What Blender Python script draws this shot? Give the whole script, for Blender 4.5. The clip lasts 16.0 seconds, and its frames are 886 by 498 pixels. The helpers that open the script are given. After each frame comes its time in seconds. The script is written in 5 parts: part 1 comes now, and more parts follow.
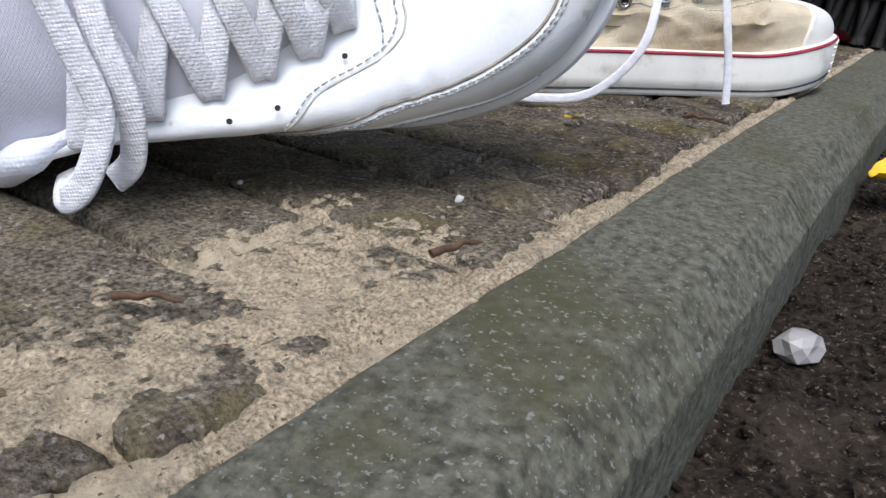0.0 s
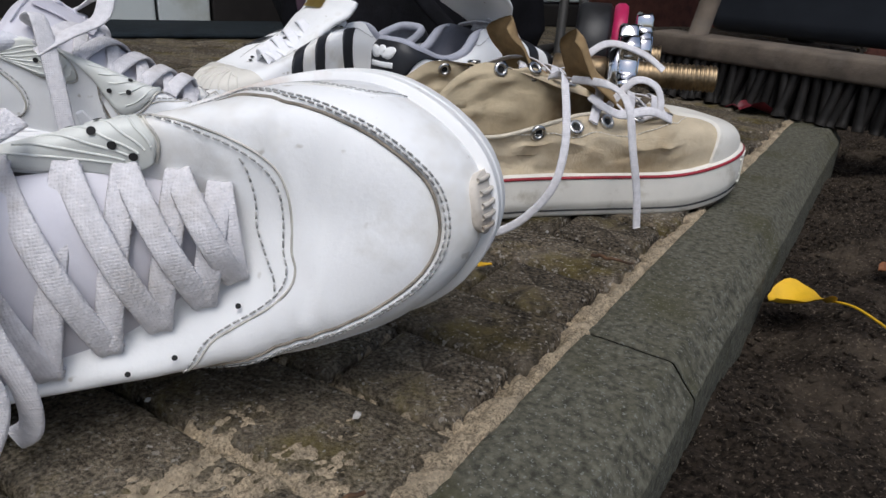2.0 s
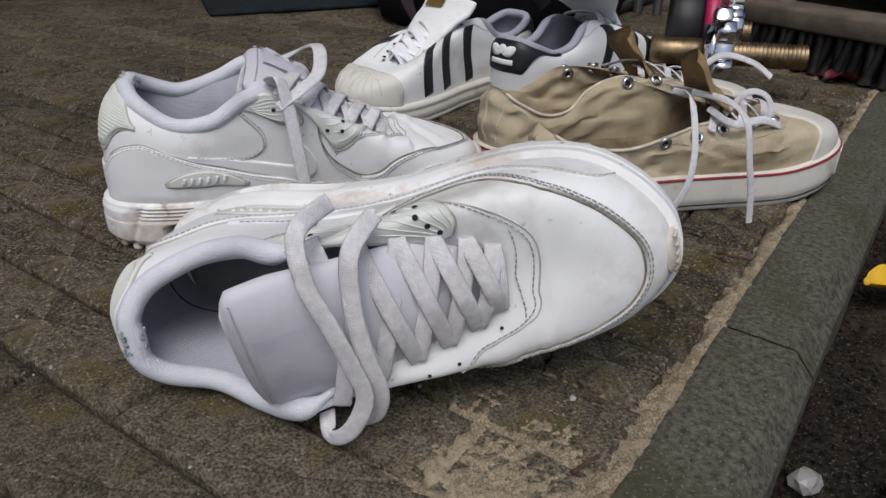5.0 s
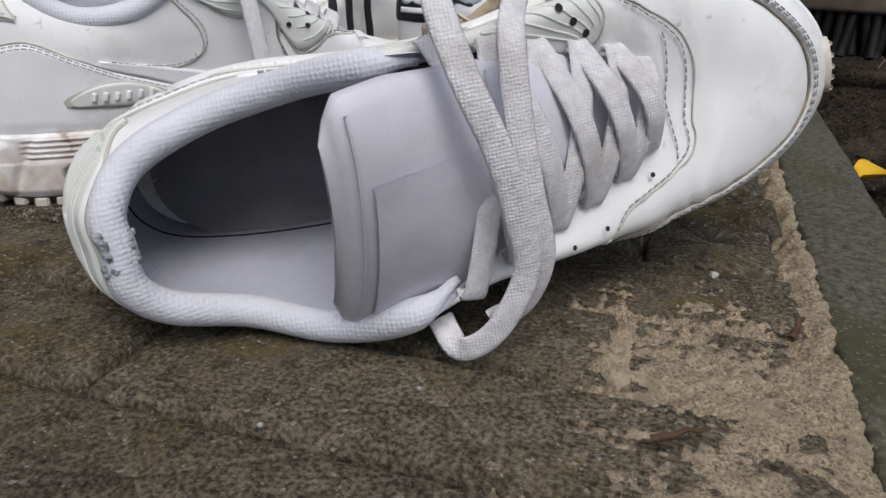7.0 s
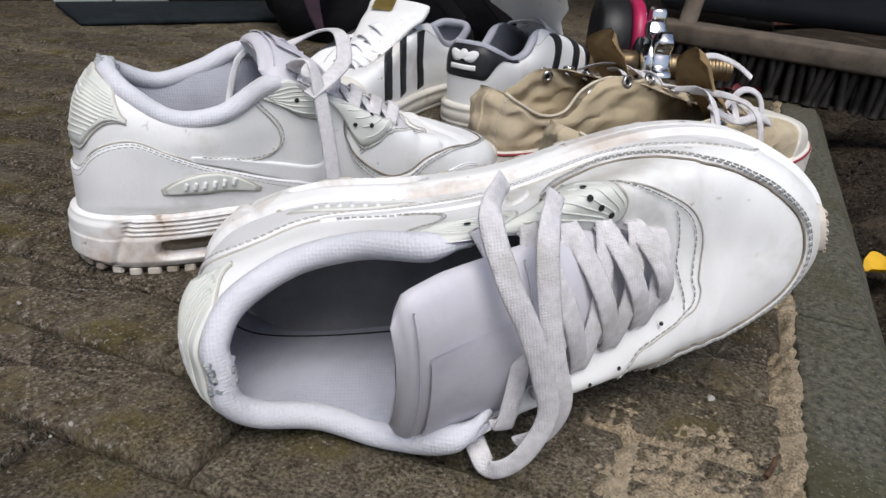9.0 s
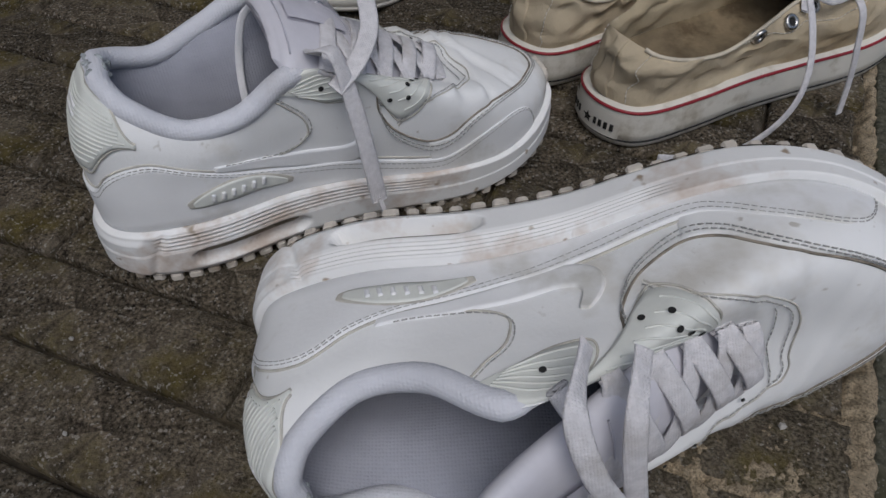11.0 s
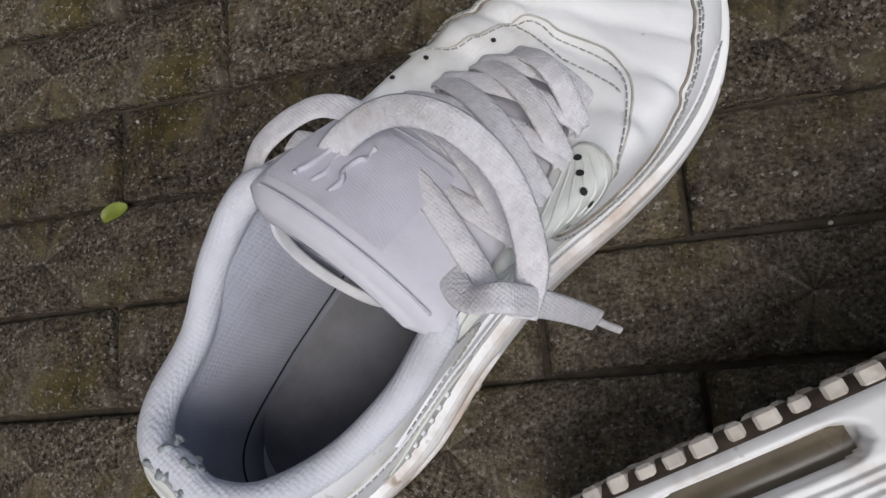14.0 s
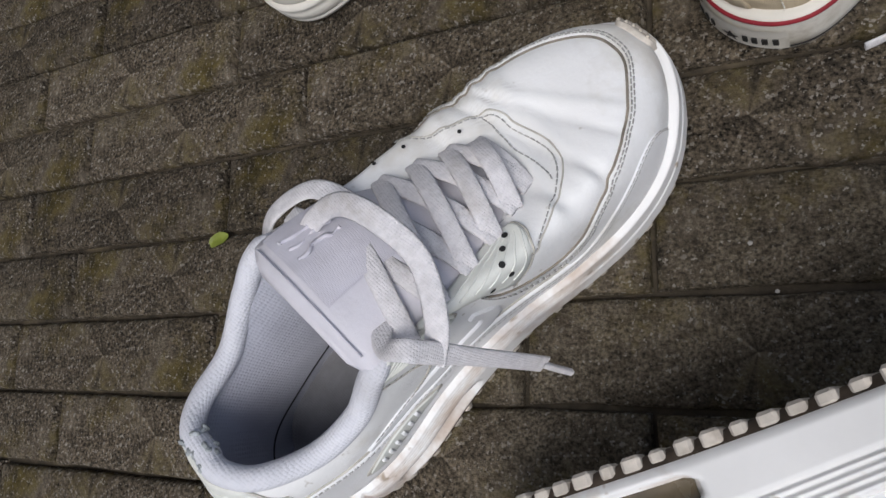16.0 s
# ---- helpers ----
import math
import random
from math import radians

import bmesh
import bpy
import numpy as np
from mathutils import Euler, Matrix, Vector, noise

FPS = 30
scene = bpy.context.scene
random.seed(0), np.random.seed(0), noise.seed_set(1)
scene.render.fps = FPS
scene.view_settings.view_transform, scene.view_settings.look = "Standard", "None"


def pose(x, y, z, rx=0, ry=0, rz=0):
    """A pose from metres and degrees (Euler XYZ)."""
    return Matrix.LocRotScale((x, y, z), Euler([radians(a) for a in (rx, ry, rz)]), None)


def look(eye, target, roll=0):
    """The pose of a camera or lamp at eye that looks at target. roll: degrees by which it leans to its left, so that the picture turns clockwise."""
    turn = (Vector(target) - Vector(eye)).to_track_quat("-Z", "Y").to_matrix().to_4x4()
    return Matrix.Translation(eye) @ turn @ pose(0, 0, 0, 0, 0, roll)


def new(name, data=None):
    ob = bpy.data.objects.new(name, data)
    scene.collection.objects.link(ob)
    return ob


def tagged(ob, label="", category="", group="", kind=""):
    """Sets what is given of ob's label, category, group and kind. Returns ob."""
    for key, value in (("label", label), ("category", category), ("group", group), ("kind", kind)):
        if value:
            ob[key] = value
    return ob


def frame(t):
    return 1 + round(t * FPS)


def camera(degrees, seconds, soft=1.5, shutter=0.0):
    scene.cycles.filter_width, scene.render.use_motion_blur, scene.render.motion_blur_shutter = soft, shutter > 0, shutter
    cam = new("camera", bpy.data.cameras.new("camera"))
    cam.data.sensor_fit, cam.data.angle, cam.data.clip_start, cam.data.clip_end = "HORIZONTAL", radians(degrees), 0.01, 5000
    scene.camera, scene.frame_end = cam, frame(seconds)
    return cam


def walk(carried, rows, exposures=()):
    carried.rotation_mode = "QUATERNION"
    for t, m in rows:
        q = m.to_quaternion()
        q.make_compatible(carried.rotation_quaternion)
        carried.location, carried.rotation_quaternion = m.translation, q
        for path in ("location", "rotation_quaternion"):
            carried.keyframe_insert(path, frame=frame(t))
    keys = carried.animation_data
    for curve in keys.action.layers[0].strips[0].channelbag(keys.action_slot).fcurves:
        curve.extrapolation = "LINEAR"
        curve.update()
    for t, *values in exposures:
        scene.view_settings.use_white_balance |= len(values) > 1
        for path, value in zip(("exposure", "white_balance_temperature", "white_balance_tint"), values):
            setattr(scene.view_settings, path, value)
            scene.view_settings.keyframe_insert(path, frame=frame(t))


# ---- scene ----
cam = camera(64.67, 16.0)
PATH = [
    (0, (0.0779, -0.1771, 0.0792), (-0.1834, 0.1985, -0.1224), 3.65),
    (0.5, (0.0772, -0.1606, 0.0909), (-0.1784, 0.2218, -0.1052), 3.22),
    (1, (0.0796, -0.1468, 0.1009), (-0.1713, 0.2398, -0.0929), 2.96),
    (1.5, (0.0797, -0.1416, 0.1253), (-0.1662, 0.2485, -0.0681), 3.18),
    (2, (0.0860, -0.1541, 0.1500), (-0.1567, 0.2374, -0.0443), 3.33),
    (2.5, (0.0945, -0.1766, 0.1777), (-0.1530, 0.2089, -0.0226), 2.75),
    (3, (0.1065, -0.1995, 0.2107), (-0.1514, 0.1714, -0.0036), 1.95),
    (3.5, (0.1158, -0.2172, 0.2390), (-0.1496, 0.1412, 0.0130), 1.39),
    (4, (0.1182, -0.2407, 0.2539), (-0.1479, 0.1089, 0.0152), 1.20),
    (4.2, (0.1101, -0.2512, 0.2537), (-0.1558, 0.0977, 0.0139), 1.19),
    (6.3, (-0.0133, -0.2357, 0.1495), (-0.2069, 0.1669, -0.0750), 0.49),
    (6.5, (-0.0238, -0.2441, 0.1427), (-0.2010, 0.1701, -0.0742), 0.93),
    (7, (-0.0601, -0.2576, 0.1173), (-0.2077, 0.1746, -0.0863), 1.27),
    (7.5, (-0.0744, -0.2812, 0.1134), (-0.2106, 0.1560, -0.0872), 1.60),
    (8, (-0.0593, -0.2878, 0.1106), (-0.2046, 0.1477, -0.0874), 2.57),
    (8.5, (-0.0515, -0.2803, 0.1407), (-0.2140, 0.1475, -0.0608), 4.21),
    (8.7, (-0.0556, -0.2790, 0.1581), (-0.2211, 0.1464, -0.0460), 4.47),
    (10.8, (-0.0844, -0.2153, 0.2991), (-0.2147, 0.1067, -0.0605), 1.19),
    (11, (-0.1161, -0.1926, 0.2763), (-0.2491, 0.1190, -0.0914), -0.21),
    (11.5, (-0.1892, -0.1524, 0.2472), (-0.3181, 0.1455, -0.1332), -4.82),
    (12, (-0.2507, -0.1160, 0.2246), (-0.3543, 0.1642, -0.1763), -6.79),
    (12.5, (-0.2732, -0.0778, 0.2208), (-0.3565, 0.1844, -0.1967), -8.99),
    (13, (-0.2801, -0.0532, 0.2459), (-0.3627, 0.1697, -0.1940), -15.17),
    (13.5, (-0.2665, -0.0075, 0.2550), (-0.3584, 0.1551, -0.2088), -28.71),
    (14, (-0.2363, 0.0178, 0.2816), (-0.3576, 0.1016, -0.1961), -59.82),
    (14.5, (-0.2107, 0.0347, 0.3013), (-0.3845, 0.0549, -0.1671), -90.77),
    (15, (-0.1959, 0.0480, 0.3062), (-0.3967, 0.0518, -0.1516), -96.73),
    (15.5, (-0.1719, 0.0451, 0.3196), (-0.3998, 0.0499, -0.1255), -94.37),
    (16, (-0.1445, 0.0307, 0.3084), (-0.3815, 0.1103, -0.1246), -72.07),
]
EXPOSURES = [(0, 1.1, 5850, 10), (1.0, 0.72, 5950, 10), (2.0, 0.30, 6150, 10), (3.0, 0.04, 6250, 10), (4.2, 0.0, 6300, 10), (6.3, 0.1, 6350, 10), (7.0, 0.22, 6350, 10), (7.5, 0.55, 6450, 10), (8.7, 0.5, 6400, 10),
             (10.8, -0.42, 6150, 10), (11.5, -0.52, 6150, 10), (12.5, -0.4, 6200, 10), (13.2, -0.1, 6300, 10), (14.0, 0.05, 6350, 10), (16.0, 0.18, 6300, 10)]
walk(cam, [(t, look(eye, target, roll)) for t, eye, target, roll in PATH], EXPOSURES)

# ---- light ----
world = bpy.data.worlds.new("sky")
scene.world = world
world.use_nodes = True
wn = world.node_tree.nodes
sky = wn.new("ShaderNodeTexSky")
sky.sky_type = "NISHITA"
sky.sun_disc = False
sky.sun_elevation, sky.sun_rotation = radians(62), radians(150)
sky.air_density, sky.dust_density = 1.0, 4.0
wn["Background"].inputs["Strength"].default_value = 0.09
world.node_tree.links.new(sky.outputs[0], wn["Background"].inputs["Color"])
sun = new("sun", bpy.data.lights.new("sun", "SUN"))
sun.data.energy, sun.data.angle, sun.data.color = 1.4, radians(36), (1.0, 0.99, 0.97)
sun.matrix_world = look((0.45, -0.85, 2.1), (-0.1, 0.1, 0))


# ---- materials ----
STAIN = (-0.616, 0.184)  # a dark spot on the paving


def material(name, color, rough=0.6, metal=0.0, var=0.15, scale=30.0, bump=0.2, bump_scale=None, dist=0.001,
             second=None, second_scale=6.0, second_amount=0.5, spec=0.4, island=0.0, coat=0.0, speck=None,
             speck_scale=300.0, speck_amount=0.3, dust=None, mottle=0.0, mottle_scale=40.0):
    m = bpy.data.materials.new(name)
    m.use_nodes = True
    n, l = m.node_tree.nodes, m.node_tree.links
    b = n["Principled BSDF"]
    b.inputs["Metallic"].default_value = metal
    b.inputs["Specular IOR Level"].default_value = spec
    b.inputs["Coat Weight"].default_value = coat
    co = n.new("ShaderNodeTexCoord").outputs["Object"]

    def tex(sc, detail=6.0, rough_=0.6):
        t = n.new("ShaderNodeTexNoise")
        t.inputs["Scale"].default_value, t.inputs["Detail"].default_value = sc, detail
        t.inputs["Roughness"].default_value = rough_
        l.new(co, t.inputs["Vector"])
        return t.outputs["Fac"]

    def ramp(fac, a, b_, lo=0.35, hi=0.65):
        r = n.new("ShaderNodeValToRGB")
        r.color_ramp.elements[0].position, r.color_ramp.elements[1].position = lo, hi
        r.color_ramp.elements[0].color, r.color_ramp.elements[1].color = (*a, 1), (*b_, 1)
        l.new(fac, r.inputs["Fac"])
        return r.outputs["Color"]

    def mix(fac, a, b_, kind="MIX"):
        x = n.new("ShaderNodeMix")
        x.data_type, x.blend_type = "RGBA", kind
        for sock, v in ((x.inputs["Factor"], fac), (x.inputs["A"], a), (x.inputs["B"], b_)):
            if hasattr(v, "is_output"):
                l.new(v, sock)
            else:
                sock.default_value = v
        return x.outputs["Result"]

    dark, light = [c * (1 - var) for c in color], [min(1, c * (1 + var)) for c in color]
    fine = tex(scale)
    out = ramp(fine, dark, light)
    if second:
        mask = ramp(tex(second_scale, 5.0, 0.65), (0, 0, 0), (1, 1, 1), 0.62 - 0.25 * second_amount, 0.75 - 0.2 * second_amount)
        out = mix(mask, out, (*second, 1))
    if mottle:
        out = mix(1.0, out, ramp(tex(mottle_scale, 7.0, 0.7), [1 - mottle] * 3, [1, 0.97, 0.92], 0.30, 0.66), "MULTIPLY")
        out = mix(ramp(tex(mottle_scale * 0.37, 4.0), (0, 0, 0), (0.5, 0.5, 0.5), 0.52, 0.66), out, tuple(c * 1.5 for c in color) + (1,))
    if speck:
        mask = ramp(tex(speck_scale, 2.0), (0, 0, 0), (1, 1, 1), 0.72 - 0.2 * speck_amount, 0.78 - 0.2 * speck_amount)
        out = mix(mask, out, (*speck, 1))
    if island:
        info = n.new("ShaderNodeObjectInfo")
        val = n.new("ShaderNodeMapRange")
        val.inputs["To Min"].default_value, val.inputs["To Max"].default_value = 1 - island, 1 + island
        l.new(info.outputs["Random"], val.inputs["Value"])
        hsv = n.new("ShaderNodeHueSaturation")
        l.new(val.outputs[0], hsv.inputs["Value"])
        l.new(out, hsv.inputs["Color"])
        out = hsv.outputs["Color"]
    if dust:
        geo = n.new("ShaderNodeNewGeometry").outputs["Position"]
        def near(x, y, r0, r1):
            far = n.new("ShaderNodeVectorMath")
            far.operation = "DISTANCE"
            l.new(geo, far.inputs[0])
            far.inputs[1].default_value = (x, y, 0)
            mr = n.new("ShaderNodeMapRange")
            mr.inputs["From Min"].default_value, mr.inputs["From Max"].default_value = r1, r0
            l.new(far.outputs["Value"], mr.inputs["Value"])
            return mr.outputs[0]

        t = n.new("ShaderNodeTexNoise")
        t.inputs["Scale"].default_value, t.inputs["Detail"].default_value = 9.0, 9.0
        t.inputs["Roughness"].default_value = 0.7
        l.new(geo, t.inputs["Vector"])
        add = n.new("ShaderNodeMath")
        add.operation = "MULTIPLY_ADD"
        l.new(near(-0.09, -0.14, 0.05, 0.33), add.inputs[0])
        add.inputs[1].default_value = 0.26
        l.new(t.outputs["Fac"], add.inputs[2])
        mask = ramp(add.outputs[0], (0, 0, 0), (0.75, 0.75, 0.75), 0.52, 0.76)
        out = mix(mask, out, ramp(tex(620, 3.0), [c * 0.30 for c in dust], [c * 1.7 for c in dust], 0.38, 0.62))
        out = mix(1.0, out, ramp(tex(95, 6.0, 0.7), (0.45, 0.44, 0.42), (1, 1, 1), 0.34, 0.56), "MULTIPLY")
        out = mix(ramp(tex(24, 6.0, 0.7), (0, 0, 0), (0.7, 0.7, 0.7), 0.56, 0.68), out, (0.15, 0.118, 0.035, 1))
        out = mix(ramp(tex(330, 2.0), (0, 0, 0), (0.9, 0.9, 0.9), 0.66, 0.70), out, (0.40, 0.37, 0.32, 1))
        spot = n.new("ShaderNodeMath")
        spot.operation = "MULTIPLY_ADD"
        l.new(t.outputs["Fac"], spot.inputs[0])
        spot.inputs[1].default_value = 2.2
        l.new(near(STAIN[0], STAIN[1], 0.004, 0.03), spot.inputs[2])
        out = mix(ramp(spot.outputs[0], (0, 0, 0), (0.85, 0.85, 0.85), 1.72, 2.0), out, (0.018, 0.015, 0.013, 1))
    l.new(out, b.inputs["Base Color"])
    rr = n.new("ShaderNodeMapRange")
    rr.inputs["To Min"].default_value, rr.inputs["To Max"].default_value = max(0.02, rough - 0.1), min(1, rough + 0.1)
    l.new(fine, rr.inputs["Value"])
    l.new(rr.outputs[0], b.inputs["Roughness"])
    if bump:
        bp = n.new("ShaderNodeBump")
        bp.inputs["Strength"].default_value, bp.inputs["Distance"].default_value = bump, dist
        l.new(tex(bump_scale or scale * 3, 8.0, 0.65), bp.inputs["Height"])
        l.new(bp.outputs[0], b.inputs["Normal"])
    return m


def weave(m, scale=900.0, strength=0.5, dist=0.0006):
    """Adds a fine knitted relief to a material."""
    n, l = m.node_tree.nodes, m.node_tree.links
    b = n["Principled BSDF"]
    v = n.new("ShaderNodeTexVoronoi")
    v.inputs["Scale"].default_value = scale
    v.inputs["Randomness"].default_value = 0.25
    l.new(n["Texture Coordinate"].outputs["Object"], v.inputs["Vector"])
    bp = n.new("ShaderNodeBump")
    bp.inputs["Strength"].default_value, bp.inputs["Distance"].default_value = strength, dist
    bp.invert = True
    l.new(v.outputs["Distance"], bp.inputs["Height"])
    if b.inputs["Normal"].links:
        l.new(b.inputs["Normal"].links[0].from_socket, bp.inputs["Normal"])
    l.new(bp.outputs[0], b.inputs["Normal"])
    return m


BRICK = material("concrete_brick", (0.166, 0.139, 0.104), 0.9, var=0.95, scale=480, bump=1.0, bump_scale=620, dist=0.0034,
                 second=(0.15, 0.122, 0.045), second_scale=19, second_amount=0.34, island=0.25, speck=(0.34, 0.31, 0.265),
                 speck_scale=360, speck_amount=0.62, spec=0.15, dust=(0.23, 0.195, 0.14), mottle=0.62, mottle_scale=75)
KERB = material("kerb_concrete", (0.084, 0.081, 0.060), 0.85, var=0.55, scale=260, bump=0.7, bump_scale=700, dist=0.0006,
                second=(0.056, 0.053, 0.026), second_scale=9, second_amount=0.45, speck=(0.165, 0.168, 0.148), speck_scale=620,
                speck_amount=0.55, spec=0.2)
SAND = material("sand", (0.39, 0.322, 0.228), 0.95, var=0.5, scale=900, bump=0.9, bump_scale=1300, dist=0.0012, spec=0.15,
                second=(0.24, 0.20, 0.14), second_scale=40, second_amount=0.4, speck=(0.10, 0.08, 0.055), speck_scale=650,
                speck_amount=0.42, mottle=0.4, mottle_scale=110)
JOINT = material("joint_sand", (0.072, 0.058, 0.040), 0.95, var=0.4, scale=90, bump=0.8, bump_scale=500, dist=0.002,
                 second=(0.20, 0.16, 0.10), second_scale=14, second_amount=0.3)
SOIL = material("soil", (0.030, 0.023, 0.017), 0.95, var=0.8, scale=300, bump=1.0, bump_scale=420, dist=0.004,
                second=(0.088, 0.069, 0.05), second_scale=13, second_amount=0.42, speck=(0.15, 0.12, 0.09), speck_scale=520,
                speck_amount=0.55, spec=0.1)
LEATHER = material("white_leather", (0.83, 0.835, 0.83), 0.52, var=0.04, scale=14, bump=0.3, bump_scale=520, dist=0.0006,
                   second=(0.66, 0.64, 0.59), second_scale=13, second_amount=0.22, spec=0.35, speck=(0.55, 0.53, 0.49), speck_scale=130, speck_amount=0.12)
LEATHER2 = material("white_leather_overlay", (0.84, 0.845, 0.85), 0.5, var=0.04, scale=20, bump=0.3, bump_scale=600, dist=0.0005,
                    second=(0.64, 0.63, 0.59), second_scale=16, second_amount=0.22, spec=0.35)
MIDSOLE = material("white_midsole", (0.84, 0.84, 0.83), 0.5, var=0.04, scale=25, bump=0.1, bump_scale=500, dist=0.0005,
                   second=(0.56, 0.47, 0.40), second_scale=18, second_amount=0.42, speck=(0.35, 0.28, 0.21), speck_scale=90, speck_amount=0.2)
TREAD = material("tread_rubber", (0.62, 0.57, 0.50), 0.7, var=0.2, scale=50, bump=0.25, bump_scale=300, dist=0.001,
                 second=(0.30, 0.24, 0.18), second_scale=30, second_amount=0.4)
# Darker than the collar's mesh: the shade inside a shoe is in this colour.
LINING = weave(material("shaded_lining_mesh", (0.37, 0.38, 0.435), 0.85, var=0.08, scale=40, bump=0.1, second=(0.40, 0.40, 0.45),
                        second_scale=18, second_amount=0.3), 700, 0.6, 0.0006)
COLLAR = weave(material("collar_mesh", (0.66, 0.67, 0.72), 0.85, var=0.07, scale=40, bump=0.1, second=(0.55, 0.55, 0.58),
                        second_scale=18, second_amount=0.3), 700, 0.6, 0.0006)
EDGE = material("grimy_edge", (0.50, 0.48, 0.43), 0.8, var=0.25, scale=90, bump=0.2)
GAP = material("tread_gap_shade", (0.10, 0.075, 0.055), 0.9, var=0.4, scale=90, bump=0.4)
INSOLE = weave(material("insole_cloth", (0.17, 0.17, 0.18), 0.9, var=0.15, scale=60, bump=0.15), 900, 0.4)
SATIN = material("tongue_cloth", (0.63, 0.62, 0.67), 0.5, var=0.05, scale=60, bump=0.25, bump_scale=350, dist=0.0008,
                 second=(0.60, 0.58, 0.60), second_scale=12, second_amount=0.3)
PATCH = weave(material("tongue_patch", (0.58, 0.57, 0.63), 0.75, var=0.10, scale=45, bump=0.3, bump_scale=160, dist=0.001), 1900, 0.3)
LACE = weave(material("white_lace", (0.67, 0.655, 0.67), 0.85, var=0.10, scale=260, bump=0.3, second=(0.50, 0.475, 0.46),
                      second_scale=25, second_amount=0.25), 1000, 0.55, 0.0006)
LACE_B = weave(material("bright_lace", (0.86, 0.86, 0.88), 0.8, var=0.05, scale=90, bump=0.15), 1300, 0.5, 0.0005)
STITCH = material("stitching", (0.37, 0.365, 0.35), 0.8, var=0.25, scale=200, bump=0.0)
DIRT = material("dirty_seam", (0.24, 0.21, 0.17), 0.9, var=0.35, scale=120, bump=0.2)
HOLE = material("eyelet_hole", (0.03, 0.03, 0.03), 0.9, spec=0.15, var=0.2, bump=0)
BADGE = material("frosted_badge", (0.70, 0.715, 0.67), 0.45, var=0.06, scale=80, bump=0.2, bump_scale=300, dist=0.0005)
TUBE = material("air_tube", (0.11, 0.09, 0.06), 0.25, var=0.35, scale=35, bump=0.05, spec=0.6)
FRAY = material("frayed_lining", (0.42, 0.45, 0.46), 0.95, var=0.4, scale=150, bump=1.0, bump_scale=500, dist=0.002)
CANVAS = weave(material("beige_canvas", (0.54, 0.455, 0.32), 0.9, var=0.16, scale=22, bump=0.5, bump_scale=110, dist=0.003,
                        second=(0.36, 0.275, 0.165), second_scale=9, second_amount=0.3), 1300, 0.6, 0.0005)
CANVAS_LINE = weave(material("inner_canvas", (0.47, 0.39, 0.26), 0.9, var=0.16, scale=24, bump=0.35, bump_scale=110, dist=0.002,
                             second=(0.27, 0.20, 0.115), second_scale=12, second_amount=0.35), 1300, 0.6, 0.0005)
PIPING = material("cloth_piping", (0.60, 0.54, 0.43), 0.9, var=0.15, scale=90, bump=0.3, bump_scale=500)
CANVAS_FLOOR = material("worn_inner_sole", (0.20, 0.155, 0.095), 0.9, var=0.35, scale=40, bump=0.4, bump_scale=300,
                        second=(0.11, 0.08, 0.045), second_scale=25, second_amount=0.4)
CANVAS_IN = material("brown_inner_cloth", (0.27, 0.185, 0.09), 0.9, var=0.35, scale=40, bump=0.4, bump_scale=300,
                     second=(0.16, 0.09, 0.04), second_scale=25, second_amount=0.4)
RUBBER = material("cream_rubber", (0.70, 0.675, 0.61), 0.5, var=0.06, scale=30, bump=0.15, bump_scale=500, dist=0.0006,
                  second=(0.46, 0.42, 0.34), second_scale=28, second_amount=0.3)
RED = material("red_rubber_line", (0.27, 0.02, 0.03), 0.5, var=0.15, scale=60, bump=0.05)
BLACKR = material("black_rubber", (0.022, 0.021, 0.02), 0.6, var=0.3, scale=60, bump=0.2, bump_scale=300)
BLACKL = material("black_leather", (0.016, 0.017, 0.02), 0.45, var=0.2, scale=60, bump=0.2, bump_scale=600, dist=0.0004)
GOLD = material("gold_foil", (0.55, 0.40, 0.13), 0.3, 0.8, var=0.15, scale=60, bump=0.1)
STEEL = material("eyelet_metal", (0.55, 0.54, 0.52), 0.28, 1.0, var=0.15, scale=120, bump=0.05)
CHROME = material("chrome", (0.75, 0.75, 0.76), 0.1, 1.0, var=0.06, scale=40, bump=0.03)
BRASS = material("brass_thread", (0.27, 0.20, 0.12), 0.42, 1.0, var=0.4, scale=80, bump=0.1)
WOOD = material("weathered_wood", (0.115, 0.092, 0.07), 0.85, var=0.35, scale=25, bump=0.5, bump_scale=150, dist=0.002,
                second=(0.12, 0.10, 0.08), second_scale=30, second_amount=0.4)
BRISTLE = material("black_bristle", (0.012, 0.011, 0.010), 0.6, spec=0.15, var=0.4, scale=60, bump=0.3)
PINK = material("pink_ring", (0.42, 0.02, 0.09), 0.35, var=0.1, scale=60, bump=0.05)
PLATE = material("black_vinyl", (0.012, 0.012, 0.013), 0.45, var=0.3, scale=60, bump=0.2)
FABRIC = material("black_fabric", (0.007, 0.007, 0.009), 0.75, spec=0.15, var=0.5, scale=30, bump=0.4, bump_scale=200, dist=0.003)
FABRIC2 = material("mauve_fabric", (0.10, 0.06, 0.085), 0.8, var=0.4, scale=20, bump=0.4, bump_scale=150)
GREYBIN = material("grey_plastic", (0.03, 0.034, 0.042), 0.5, spec=0.15, var=0.1, scale=20, bump=0.15, bump_scale=400)
REDWALL = material("red_brick_wall", (0.11, 0.045, 0.033), 0.9, spec=0.15, var=0.3, scale=30, bump=0.5)
DOORPAINT = material("white_door_paint", (0.52, 0.56, 0.55), 0.5, var=0.05, scale=10, bump=0.1, second=(0.40, 0.42, 0.38),
                     second_scale=8, second_amount=0.3)
MATM = material("dark_door_mat", (0.013, 0.018, 0.022), 0.9, spec=0.15, var=0.4, scale=60, bump=0.5, bump_scale=300)
